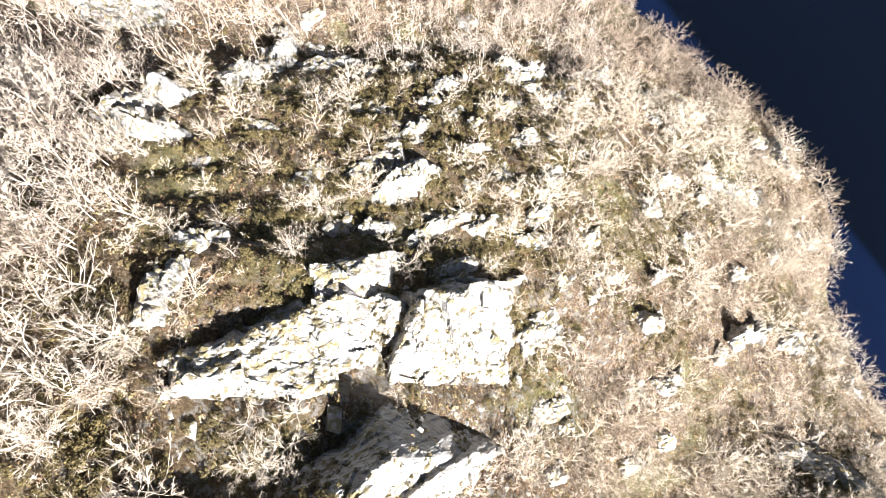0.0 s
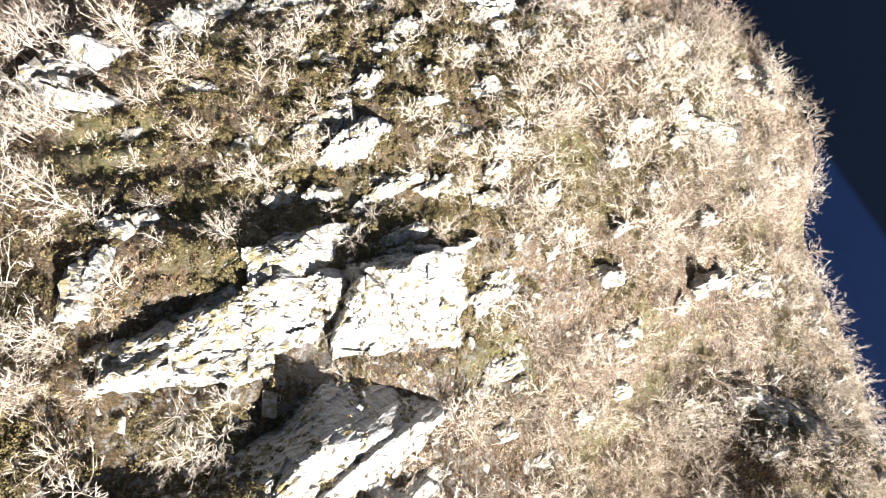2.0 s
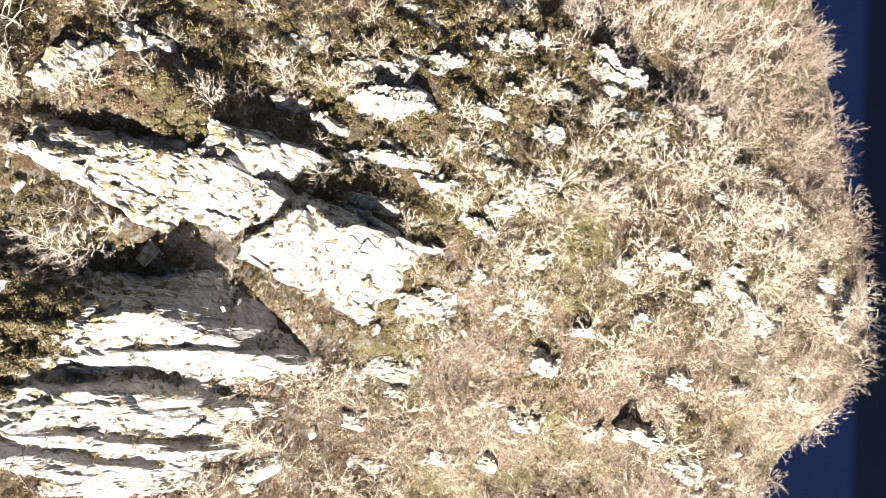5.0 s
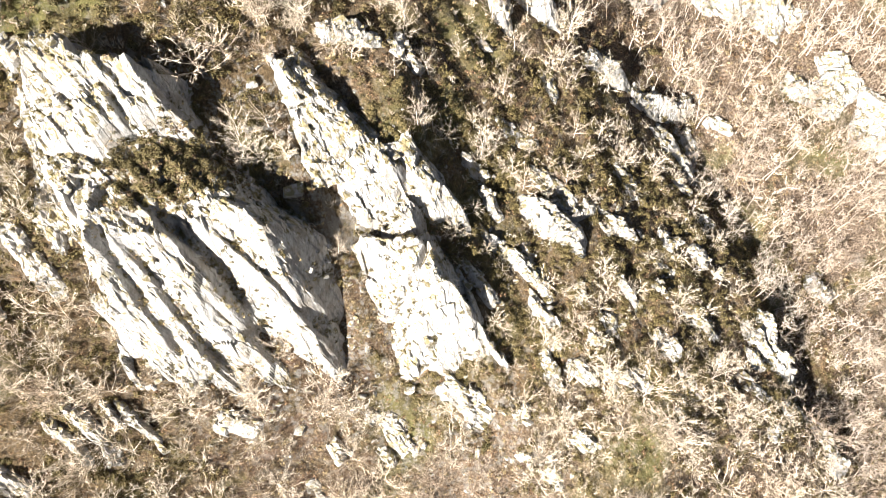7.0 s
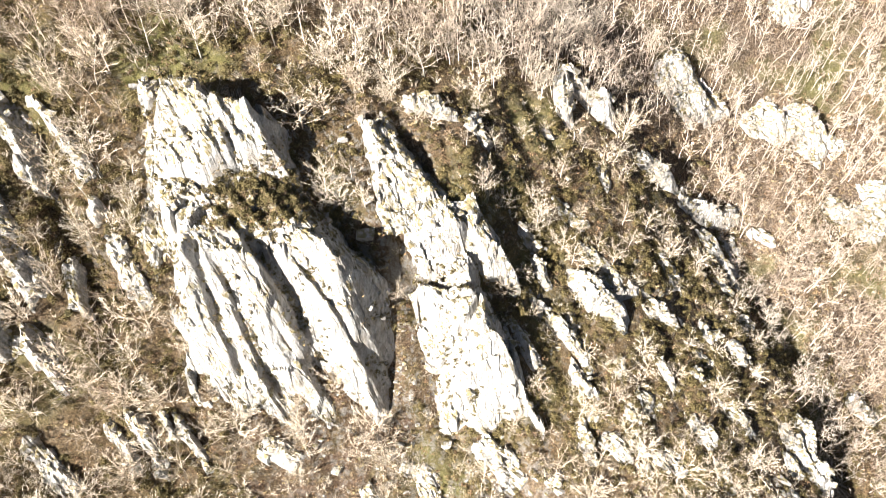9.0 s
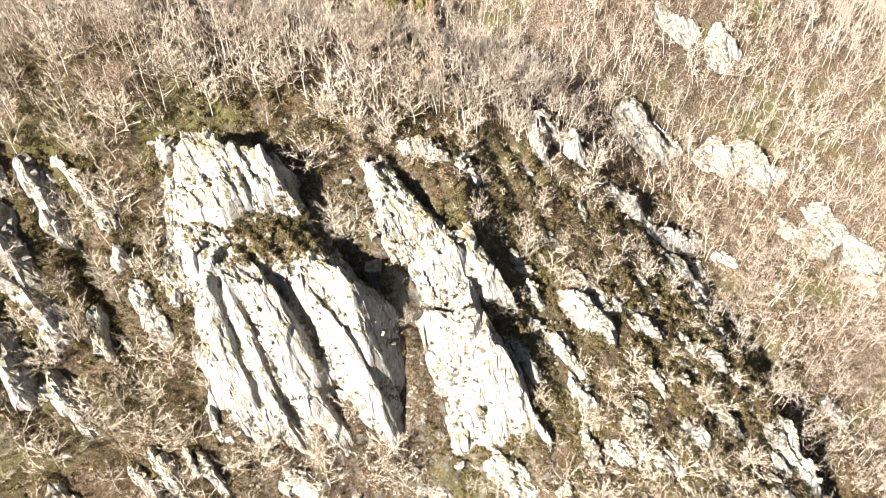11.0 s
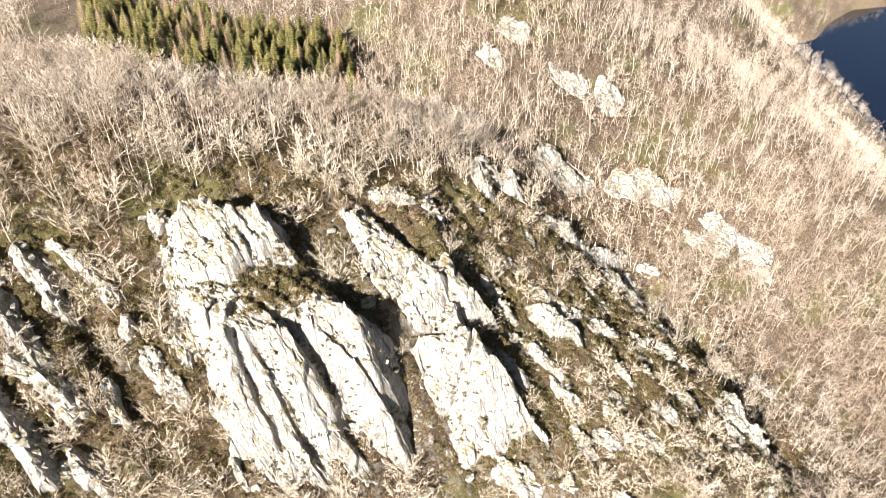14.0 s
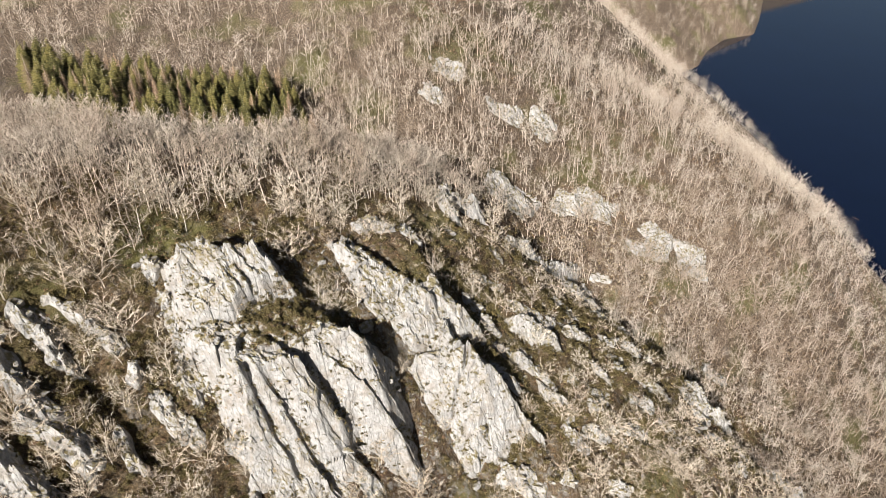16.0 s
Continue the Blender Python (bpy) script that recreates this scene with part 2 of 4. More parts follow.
def ground_z(x, y):
    x, y = np.atleast_1d(np.asarray(x, float)), np.atleast_1d(np.asarray(y, float))
    z = np.einsum("nj,ji,ni->n", blend(Y_LINES, y), LATTICE, blend(X_LINES, x))
    # a steeper foot along the shore
    z = z - 5.0 * np.clip(1 - np.abs(z - 4) / 24, 0, 1) - 8 * np.exp(-(((x + 150) / 130) ** 4) - ((y - 430) / 60) ** 2)
    # the bank across the bay, and high ground far off
    z = z - np.clip(y - 520, 0, 100) * 0.5
    shore = np.interp(y, (550, 581, 629, 681, 727, 809, 1200), (-324, -326, -350, -368, -360, -406, -640))
    bank = np.clip(shore - x, -60, 160) * 0.7 * np.clip((y - 430) / 110, 0, 1)
    z = np.maximum(z, np.where(y > 420, bank, -20))
    z = z + np.clip(-x - 400, 0, 900) * 0.12 * np.clip((500 - y) / 200, 0, 1) + np.clip(-y - 150, 0, 600) * 0.1 * np.clip((120 - x) / 200, 0, 1)
    z = z + np.clip(x - 420, 0, 500) * 0.5
    z = z + np.clip(y - 1000, 0, 400) * 0.2
    # an unseen steep hill to the southeast, added to cast shade on the lake
    z = z + 420 * np.exp(-(((x - 425) / 80) ** 4) - ((y + 110) / 120) ** 4)
    # the heath terrace behind the northern fin, and the gully under the spur's edge
    z = z + 9.0 * np.exp(-(((x - 4) / 14) ** 2) - ((y - 43) / 7.5) ** 2) + 8.5 * np.exp(-(((x + 25) / 13) ** 2) - ((y - 35) / 8) ** 2) + 4.0 * np.exp(-(((x + 16) / 8) ** 2) - ((y - 16.5) / 5) ** 2)
    z = z - 6.5 * np.exp(-(((y - 0.3 * x - 127) / 7.5) ** 2) - ((x - 5) / 48) ** 4)
    z = z - 9.0 * np.exp(-(((x - 30) / 10) ** 2) - ((y - 133.5) / 6) ** 2)
    # the slot between the two fins
    z = z + 2.0 * np.exp(-(((y - 0.3 * x - 18.5) / 5.0) ** 2) - ((x + 7) / 20) ** 4)
    z = z + 6.0 * np.exp(-(((x + 69) / 13) ** 2) - ((y + 2) / 60) ** 4)
    # a knoll above the shore that is steep on its shaded side, and the hollow behind the ridge
    z = z + 18 * np.exp(-(((x - 116) / 28) ** 4)) * np.exp(-(((y + 4) / np.where(y > -4, 13, 40)) ** 2))
    z = z - 19 * np.exp(-(((x - brow_line(y) + 23) / 13) ** 2) - ((y - 2) / 62) ** 4)
    # the trough beside the southern ribs
    z = z - 4.5 * np.exp(-(((y - 0.42 * x + 36.5) / 4) ** 2) - ((x + 26) / 17) ** 4)
    rough = np.clip((z + 2) / 12, 0, 1)
    z = z + np.clip((-x - 110) / 80, 0, 1) * rough * 7 * wave(x, y, 75, 8)
    near = np.exp(-((x - 10) ** 2 + (y - 50) ** 2) / 150**2)
    z = z + rough * (3.0 * wave(x, y, 38, 1) * (0.4 + 0.6 * near) + 1.3 * wave(x, y, 13, 2) + 0.7 * wave(x, y, 4.5, 3) + 0.3 * wave(x, y, 1.7, 4))
    return z + rough * near * 0.8 * shelves(x, y)


# ---- building helpers ----
def mesh_of(name, verts, faces, material, smooth=False):
    """A mesh from arrays: verts (n, 3), faces (m, 3 or 4)."""
    me = bpy.data.meshes.new(name)
    verts, faces = np.asarray(verts, np.float32), np.asarray(faces, np.int32)
    k = faces.shape[1]
    me.vertices.add(len(verts))
    me.vertices.foreach_set("co", verts.ravel())
    me.loops.add(faces.size)
    me.loops.foreach_set("vertex_index", faces.ravel())
    me.polygons.add(len(faces))
    me.polygons.foreach_set("loop_start", np.arange(0, faces.size, k, dtype=np.int32))
    me.polygons.foreach_set("use_smooth", np.full(len(faces), smooth))
    me.materials.append(material)
    me.update(calc_edges=True)
    return me


def part(name, me, parent, label=""):
    ob = new(name, me)
    ob.parent = parent
    return tagged(ob, label)


def grid_faces(nu, nv):
    a = (np.arange(nv - 1)[:, None] * nu + np.arange(nu - 1)[None, :]).ravel()
    return np.stack([a, a + 1, a + 1 + nu, a + nu], 1)


def spread(lo, hi, step, out_lo, out_hi, far):
    """Grid lines: even between lo and hi, then wider to out_lo and out_hi, then ever wider out to far."""
    mid = list(np.arange(lo, hi + 1e-6, step))
    left, right = [], []
    a, s = mid[0], step
    while a > -far:
        s = min(s * 1.09, 7.5) if a > out_lo else s * 1.3
        a -= s
        left.append(a)
    b, s = mid[-1], step
    while b < far:
        s = min(s * 1.09, 7.5) if b < out_hi else s * 1.3
        b += s
        right.append(b)
    return np.array(left[::-1] + mid + right)


def bare_cover(x, y):
    """How stony the ground is, 0 to 1."""
    fins = np.exp(-(((x + 12) / 34) ** 4) - (((y - 0.3 * x - 8) / 30) ** 4))
    foot = 0.8 * np.exp(-(((x - 26) / 16) ** 2) - ((y - 38) / 22) ** 2)
    spur = 0.25 * np.exp(-(((x - 5) / 45) ** 4) - ((y - 70) / 45) ** 4)
    shore = 0.7 * np.exp(-(((x - 100) / 28) ** 2) - ((y - 100) / 20) ** 2) + 0.6 * np.exp(-(((x - 110) / 26) ** 2) - ((y - 18) / 22) ** 2)
    return np.clip(np.maximum(np.maximum(fins, foot), np.maximum(spur, shore)) + 0.15, 0, 1)


def heath_cover(x, y):
    """How far evergreen heath covers the ground, 0 to 1."""
    spur = np.exp(-(((x + 4) / 40) ** 2) - ((y - 70) / 44) ** 4)
    knoll = 0.9 * np.exp(-(((x - 112) / 24) ** 2) - ((y - 8) / 15) ** 2)
    foot = 0.6 * np.exp(-(((x - 14) / 30) ** 2) - ((y + 36) / 20) ** 2)
    bank = 0.85 * np.exp(-(((x - 30) / 26) ** 2) - ((y - 130) / 26) ** 2)
    slope = 0.42 * np.exp(-(((x - 85) / 50) ** 4)) * (wave(x, y, 20, 35) > 0.05)
    terrace = 0.95 * np.exp(-(((x + 21) / 8) ** 2) - ((y + 8) / 8) ** 2)
    west = 1.0 * np.exp(-(((x + 38) / 26) ** 2) - ((y - 18) / 40) ** 2)
    south = 1.0 * np.exp(-(((x + 10) / 45) ** 4) - ((y + 56) / 30) ** 4)
    west = np.maximum(west, 0.5 * ((x < -4) & (x > -72) & (y < 45)))
    return np.clip(np.maximum(np.maximum(np.maximum(spur, west), south), np.maximum(np.maximum(knoll, terrace), np.maximum(np.maximum(slope, bank), foot))) * (0.92 + 0.6 * wave(x, y, 9, 33)) + 0.15 * wave(x, y, 24, 31), 0, 1)


def wood_floor(x, y):
    """Where fallen leaves cover the ground under the woods, 0 to 1."""
    ridge = np.clip((-56 - x) / 12, 0, 1)
    north = np.clip((y - 118 - 0.25 * x) / 12, 0, 1)
    east = np.clip((x - 24) / 20, 0, 1) * 0.8
    return np.clip(np.maximum(np.maximum(ridge, north), east) + 0.3 * wave(x, y, 25, 71), 0, 1)


# ---- ground and lake ----
gx, gy = spread(-60, 118, 1.0, -540, 200, 3200), spread(-60, 138, 1.0, -160, 860, 3200)
GX, GY = np.meshgrid(gx, gy)
gz = ground_z(GX.ravel(), GY.ravel())
ground_mesh = mesh_of("ground", np.stack([GX.ravel(), GY.ravel(), gz], 1), grid_faces(len(gx), len(gy)), GROUND, True)
at = ground_mesh.attributes.new("heath", "FLOAT", "POINT")
at.data.foreach_set("value", heath_cover(GX.ravel(), GY.ravel()).astype(np.float32))
at = ground_mesh.attributes.new("bare", "FLOAT", "POINT")
at.data.foreach_set("value", bare_cover(GX.ravel(), GY.ravel()).astype(np.float32))
at = ground_mesh.attributes.new("litter", "FLOAT", "POINT")
at.data.foreach_set("value", wood_floor(GX.ravel(), GY.ravel()).astype(np.float32))
ground = tagged(new("ground", ground_mesh), "steep hillside of leaf litter, dry grass and stones", "ground", kind="structure")

lx, ly = np.linspace(-1500, 1500, 40), np.linspace(-900, 2100, 40)
LX, LY = np.meshgrid(lx, ly)
lake = new("water", mesh_of("water", np.stack([LX.ravel(), LY.ravel(), 0 * LX.ravel()], 1), grid_faces(40, 40), WATER, True))
tagged(lake, "deep blue still lake below the cliffs", "lake", kind="structure")


# ---- rock outcrops ----
def facets(x, y, size, seed):
    """Broken blocks: for each place its block's own height (-1 to 1), tilt and distance from the block's middle."""
    x, y = x / size, y / size
    i, j = np.floor(x), np.floor(y)
    best, out = np.full(x.shape, 9.0), np.zeros((3,) + x.shape)
    for a in (-1, 0, 1):
        for c in (-1, 0, 1):
            p, q = i + a, j + c
            dx, dy = x - p - hashed(p, q, seed), y - q - hashed(p, q, seed + 1)
            d = dx * dx + dy * dy
            near = d < best
            best = np.where(near, d, best)
            tx, ty = 2 * hashed(p, q, seed + 3) - 1, 2 * hashed(p, q, seed + 4) - 1
            out[0] = np.where(near, 2 * hashed(p, q, seed + 2) - 1, out[0])
            out[1] = np.where(near, tx * dx + ty * dy, out[1])
            out[2] = np.where(near, d, out[2])
    return out


RIBS, CRAGS = [], []


def on_rock(x, y, margin=0.0):
    """1 where a place lies on a rock rib."""
    hit = np.zeros(x.shape)
    for a, b, way, side, length, rw, cw, high in RIBS:
        if high < 2.3:
            continue
        u = (x - a[0]) * way[0] + (y - a[1]) * way[1]
        v = (x - a[0]) * side[0] + (y - a[1]) * side[1]
        hit = np.maximum(hit, ((u > 0.5 - margin) & (u < length - 0.5 + margin) & (v > -rw * 0.85 - margin) & (v < cw * 0.8 + margin)).astype(float))
    for form, box in CRAGS:
        near = (x > box[0]) & (x < box[1]) & (y > box[2]) & (y < box[3])
        if near.any():
            hit[near] = np.maximum(hit[near], form(x[near], y[near]) > ground_z(x[near], y[near]) + 0.4 - 0.6 * margin)
    return hit


def surface_z(x, y):
    """The height of the ground or of the crag that stands on it."""
    x, y = np.atleast_1d(np.asarray(x, float)), np.atleast_1d(np.asarray(y, float))
    z = ground_z(x, y)
    for form, box in CRAGS:
        near = (x > box[0]) & (x < box[1]) & (y > box[2]) & (y < box[3])
        if near.any():
            z[near] = np.maximum(z[near], form(x[near], y[near]))
    return z


def stone_meshes(count):
    """Angular blocks, each the hull of a few scattered corners."""
    made, r = [], random.Random(41)
    for _ in range(count):
        bm = bmesh.new()
        for k in range(13):
            w = Vector((r.uniform(-1, 1), r.uniform(-1, 1), r.uniform(-1, 1)))
            w /= max(abs(w.x), abs(w.y), abs(w.z)) ** 0.8
            bm.verts.new((w.x * 1.0, w.y * 0.62, w.z * 0.5))
        hull = bmesh.ops.convex_hull(bm, input=bm.verts)
        bmesh.ops.delete(bm, geom=[w for w in bm.verts if not w.link_faces], context="VERTS")
        me = bpy.data.meshes.new("stone")
        bm.to_mesh(me)
        bm.free()
        me.materials.append(ROCK)
        made.append(me)
    return made


STONES = stone_meshes(14)


def rock_rib(ax, ay, bx, by, ramp_w, cliff_w, high, seed, label, step=0.4, taper=0.16, beds=0.0, deep=0.0, stones=6, face=0.55, slant=0.0, ragged=0.5, flat=1.0, grain=(0.75, 1.15), broken=1.0):
    """A rib of bedded rock from a to b. Its long slope (ramp_w) looks to the right of the way from a to b, its cliff (cliff_w) to the left.
    beds, deep: spacing and depth of the grooves between its beds. face: below 1 the cliff bulges. slant: how far the lower end is cut back towards the foot. ragged: gaps. flat: above 1 the top is a table. grain: how fine its blocks are along and across. broken: how far the blocks stand apart in height."""
    a, b = np.array((ax, ay), float), np.array((bx, by), float)
    length = float(np.linalg.norm(b - a))
    way = (b - a) / length
    side = np.array((-way[1], way[0]))
    u = np.arange(-2.5, length + 2.5 + step, step)
    v = np.arange(-ramp_w - 2.0, cliff_w + 2.0 + step, step)
    U, V = np.meshgrid(u, v)
    x, y = a[0] + U * way[0] + V * side[0], a[1] + U * way[1] + V * side[1]
    blocks = facets(U * 0.6, V, 3.2, seed + 20)
    su = U + 2.2 * wave(x, y, 6, seed + 11) + 1.2 * blocks[0] + 0.3 * ramp_w * wave(x, y, 8 + 0.2 * ramp_w, seed + 13) * (ramp_w > 6)
    sv = V + 1.0 * wave(x, y, 7, seed + 12) + 0.16 * (ramp_w + cliff_w) * wave(x, y, 11, seed + 15) * (length > 14) + 0.9 * blocks[0] * min(1, (ramp_w + cliff_w) / 6)
    ends = np.clip(np.minimum(su, length + slant * V - su) / (taper * length + 0.4), 0, 1) ** 0.5
    rise = np.where(sv < 0, np.clip((1 + sv / ramp_w) * flat, 0, 1) ** 0.8, np.clip(1 - sv / cliff_w, 0, 1) ** face)
    body = ends * rise * np.clip(1 - ragged + 1.3 * ragged * wave(x, y, 4.5, seed + 14) + 0.6 * ragged, 0, 1)
    big = facets(U * grain[0], V * grain[1], min(5, 0.5 * (ramp_w + cliff_w)), seed)
    small = facets(U * grain[0], V * grain[1], 1.9, seed + 50)
    chips = facets(U * 0.9, V * 1.2, 0.8, seed + 70)
    on = np.clip(body * 5, 0, 1) * min(1, 0.35 + high / 5)
    z = ground_z(x.ravel(), y.ravel()).reshape(x.shape)
    z = z + high * body * (1 + broken * (0.13 * big[0] + 0.2 * big[1])) + on * (0.45 * small[0] + 0.6 * small[1] + 0.28 * chips[0] + 0.3 * chips[1]) - 1.0 * (1 - np.clip(body * 6, 0, 1))
    if beds:
        phase = (V + 2.2 * wave(U * 0.35, V, 6, seed + 31) + 0.06 * U) / beds
        saw = phase - np.floor(phase)
        open_ = np.clip(1.4 * wave(U * 0.4, V, 9, seed + 32) + 0.75, 0, 1)
        z = z + on * deep * open_ * (np.where(saw < 0.8, saw / 0.8, (1 - saw) / 0.2) - 0.75)
    ob = new("rock_outcrop", mesh_of("rock_outcrop", np.stack([x.ravel(), y.ravel(), z.ravel()], 1), grid_faces(len(u), len(v)), ROCK))
    tagged(ob, label, "rock outcrop", "rock outcrops on the spur")
    r = random.Random(seed)
    placed = 0
    for _ in range(stones * 6):
        i, j = r.randrange(2, len(v) - 2), r.randrange(2, len(u) - 2)
        if placed == stones or body[i, j] < 0.12:
            continue
        s = r.uniform(0.6, 1.5) * min(1.2, 0.5 + 0.09 * high)
        st = part("stone", STONES[r.randrange(len(STONES))], ob)
        st.matrix_basis = pose(x[i, j], y[i, j], z[i, j] + 0.05, r.gauss(0, 14), r.gauss(0, 14), math.degrees(math.atan2(way[1], way[0])) + r.gauss(0, 14)) @ Matrix.Diagonal((s * r.uniform(0.8, 1.7), s, s * r.uniform(0.7, 1.5), 1))
        placed += 1
    RIBS.append((a, b, way, side, length, ramp_w, cliff_w, high))
    return ob


CREST = "long pale limestone fin with a shaded cliff side"
SLAB = "tilted slab of pale bedded limestone with grooves"
BLOCK = "fractured block of pale limestone among heath"
FAR_CRAG = "pale bare crag on the wooded slope"
LOW = "low broken limestone rib among bare trees"
def crag(label, planes, box, seed, strike, beds, deep, gullies=(), stones=20, step=0.3):
    """A massive crag: the space under several planes (x, y, z, rise along x, rise along y), broken into beds along the strike (degrees), with gullies (x, y, x, y, depth, half width) cut into it."""
    c, n = math.cos(radians(strike)), math.sin(radians(strike))

    def form(x, y):
        u, v = x * c + y * n, y * c - x * n
        block = facets(u * 0.75, v, 3.6, seed + 20)
        wx = x + 1.3 * wave(x, y, 8, seed + 1) + 0.5 * wave(x, y, 2.6, seed + 2) + 0.7 * block[0]
        wy = y + 1.3 * wave(x, y, 8, seed + 3) + 0.5 * wave(x, y, 2.6, seed + 4) + 0.7 * block[1]
        z = np.full(x.shape, 1e6)
        for px, py, pz, gx, gy in planes:
            z = np.minimum(z, pz + gx * (wx - px) + gy * (wy - py))
        small, chips = facets(u * 0.85, v * 1.15, 1.6, seed + 50), facets(u * 0.9, v * 1.2, 0.8, seed + 70)
        z = z + 0.8 * block[0] + 1.4 * block[1] + 0.32 * small[0] + 0.55 * small[1] + 0.15 * chips[0] + 0.2 * chips[1]
        phase = (v + 1.2 * wave(u * 0.35, v, 6, seed + 31) + 0.35 * block[0]) / beds
        saw = phase - np.floor(phase)
        gap = np.clip(1.5 * wave(u * 0.3, v, 5, seed + 32) + 0.35, 0, 1)
        z = z + 0.75 * deep * gap * (np.where(saw < 0.82, saw / 0.82, (1 - saw) / 0.18) - 0.8)
        phase = (v + 0.9 * wave(u * 0.3, v, 3, seed + 33)) / (0.37 * beds)
        saw = phase - np.floor(phase)
        z = z + 0.2 * deep * np.clip(1.5 * wave(u * 0.3, v, 4, seed + 34), 0, 1) * (np.where(saw < 0.8, saw / 0.8, (1 - saw) / 0.2) - 0.8)
        for ax, ay, bx, by, low, half in gullies:
            ln = math.hypot(bx - ax, by - ay)
            f = ((wx - ax) * (bx - ax) + (wy - ay) * (by - ay)) / ln
            d = ((wy - ay) * (bx - ax) - (wx - ax) * (by - ay)) / ln
            z = z - low * np.clip(np.minimum(f, ln - f) / 3 + 0.5, 0, 1) * np.clip(1.4 - np.abs(d) / half, 0, 1)
        return z

    gx, gy = np.arange(box[0], box[1], step), np.arange(box[2], box[3], step)
    X, Y = np.meshgrid(gx, gy)
    x, y = X.ravel(), Y.ravel()
    z, low = form(x, y), ground_z(x, y)
    faces = grid_faces(len(gx), len(gy))
    faces = faces[(z > low - 0.2)[faces].any(1)]
    used = np.unique(faces)
    index = np.zeros(len(x), int)
    index[used] = np.arange(len(used))
    ob = new("rock_outcrop", mesh_of("rock_outcrop", np.stack([x, y, np.maximum(z, low - 1.5)], 1)[used], index[faces], ROCK))
    tagged(ob, label, "rock outcrop", "rock outcrops on the spur")
    r, solid = random.Random(seed), np.nonzero(z > low + 1)[0]
    for k in range(stones):
        i = solid[r.randrange(len(solid))]
        s = r.uniform(0.5, 1.2)
        st = part("stone", STONES[r.randrange(len(STONES))], ob)
        st.matrix_basis = pose(x[i], y[i], z[i] + 0.05, r.gauss(0, 14), r.gauss(0, 14), strike + r.gauss(0, 14)) @ Matrix.Diagonal((s * r.uniform(0.8, 1.7), s, s * r.uniform(0.6, 1.2), 1))
    CRAGS.append((form, box))
    return ob


# southern fin: a buttress with a level top, a steep slab to the east and a shaded cliff over the slot
crag(SLAB, ((-10.7, -8.5, 146.8, -0.2, 0), (2.6, -3.8, 123, -1.9, 0.1), (-14.4, 3.2, 146.5, 0.45, -1.35), (-6, 6, 142.5, -1.55, -1.6), (-8.9, -21.5, 145.5, -1.0, 2.8), (-27, -8, 149, 0.9, 0)),
     (-36, 20, -38, 26), 1, 38, 5.2, 2.6, ((0, 0, 14, 9, 8, 3.2), (-14, -8, -1, 0, 6, 1.9), (-10, -15, 6, -8, 3.5, 1.2), (-13, -20, 3, -15, 3, 1.2), (-4, -11, 7, -5, 3, 1.0)), 46)
crag("broad pale limestone block at the fin's head", ((-31.6, -10, 161, -1.0, 0.3), (-33, -8, 163.5, 1.58, -0.87), (-39, -17, 165, 1.6, 0), (-27.3, -7, 158.8, -3.0, 0.2), (-35, -22.5, 159.5, -0.5, 2.4), (-28.3, -2.8, 156.5, -0.6, -2.2)),
     (-48, -20, -32, 8), 5, 30, 4.0, 1.1, ((-31, -11, -24, -9, 2, 0.7),), 14)
rock_rib(-47, -29, -43, -26, 2.5, 1.6, 3, 6, BLOCK)
rock_rib(-41, -24, -15, -27, 6, 2.5, 2.4, 8, "stony slope of pale rubble and turf", 0.4, 0.2, 2.0, 0.8, 20, 0.55, 0.0, 0.45)
crag("limestone block with a shaded western face behind the fin", ((-17, 36, 139.5, -0.7, -0.25), (-21.5, 35, 139.5, 2.5, 0), (-17, 38.5, 139, 0, -2), (-15, 35, 138, -2, 0.3)),
     (-28, -6, 26, 46), 23, 30, 3.6, 0.8, (), 8)
# northern fin: a low tip and a broken crest to the west, and a great block to the east beyond a cleft
crag("low pale limestone back at the fin's western tip", ((-34, 17, 151.8, -0.3, -0.3), (-32, 23.5, 148, 0.5, -1.8), (-34, 16, 151, -0.9, 3), (-24, 21, 146, -1.0, 0.3), (-37.5, 18, 150, 1.6, 0)),
     (-48, -16, 6, 32), 19, 30, 3.6, 0.9, (), 10)
crag(CREST, ((-19.6, 22.2, 138.3, -0.6, 1.25), (-14.2, 20, 133, -1.7, 3.9), (-19, 28.5, 146.5, 0.86, -2.0), (-12, 31, 142, -1.0, -2.0), (-8, 24, 122.5, -2.0, 0.8), (-34, 22, 147, 1.0, -0.2), (-25, 26, 144.5, -0.35, 0.1)),
     (-42, 6, 12, 44), 9, 30, 4.2, 1.3, ((-25, 34, -21, 24, 5, 1.8), (-14, 37, -9, 24, 4, 1.4)), 26)
crag("great cracked limestone block with a vertical joint", ((4.7, 29.2, 118.0, -1.3, 1.6), (1, 34, 130.5, -0.35, 0.2), (2.5, 36, 130.5, 0.3, -2.5), (9.2, 31, 114, -2.4, 0.5), (-5.0, 32, 130, 1.6, -0.3)),
     (-14, 22, 16, 48), 12, 30, 4.6, 1.4, ((-4, 36, 4, 24, 3, 0.6), (2, 37, 7, 27, 1.5, 0.5)), 18)
rock_rib(-4, 39, 9, 45, 2.2, 1.2, 3.5, 13, SLAB)
rock_rib(-2, 42, 8, 49, 2.0, 1.2, 2.8, 14, SLAB)
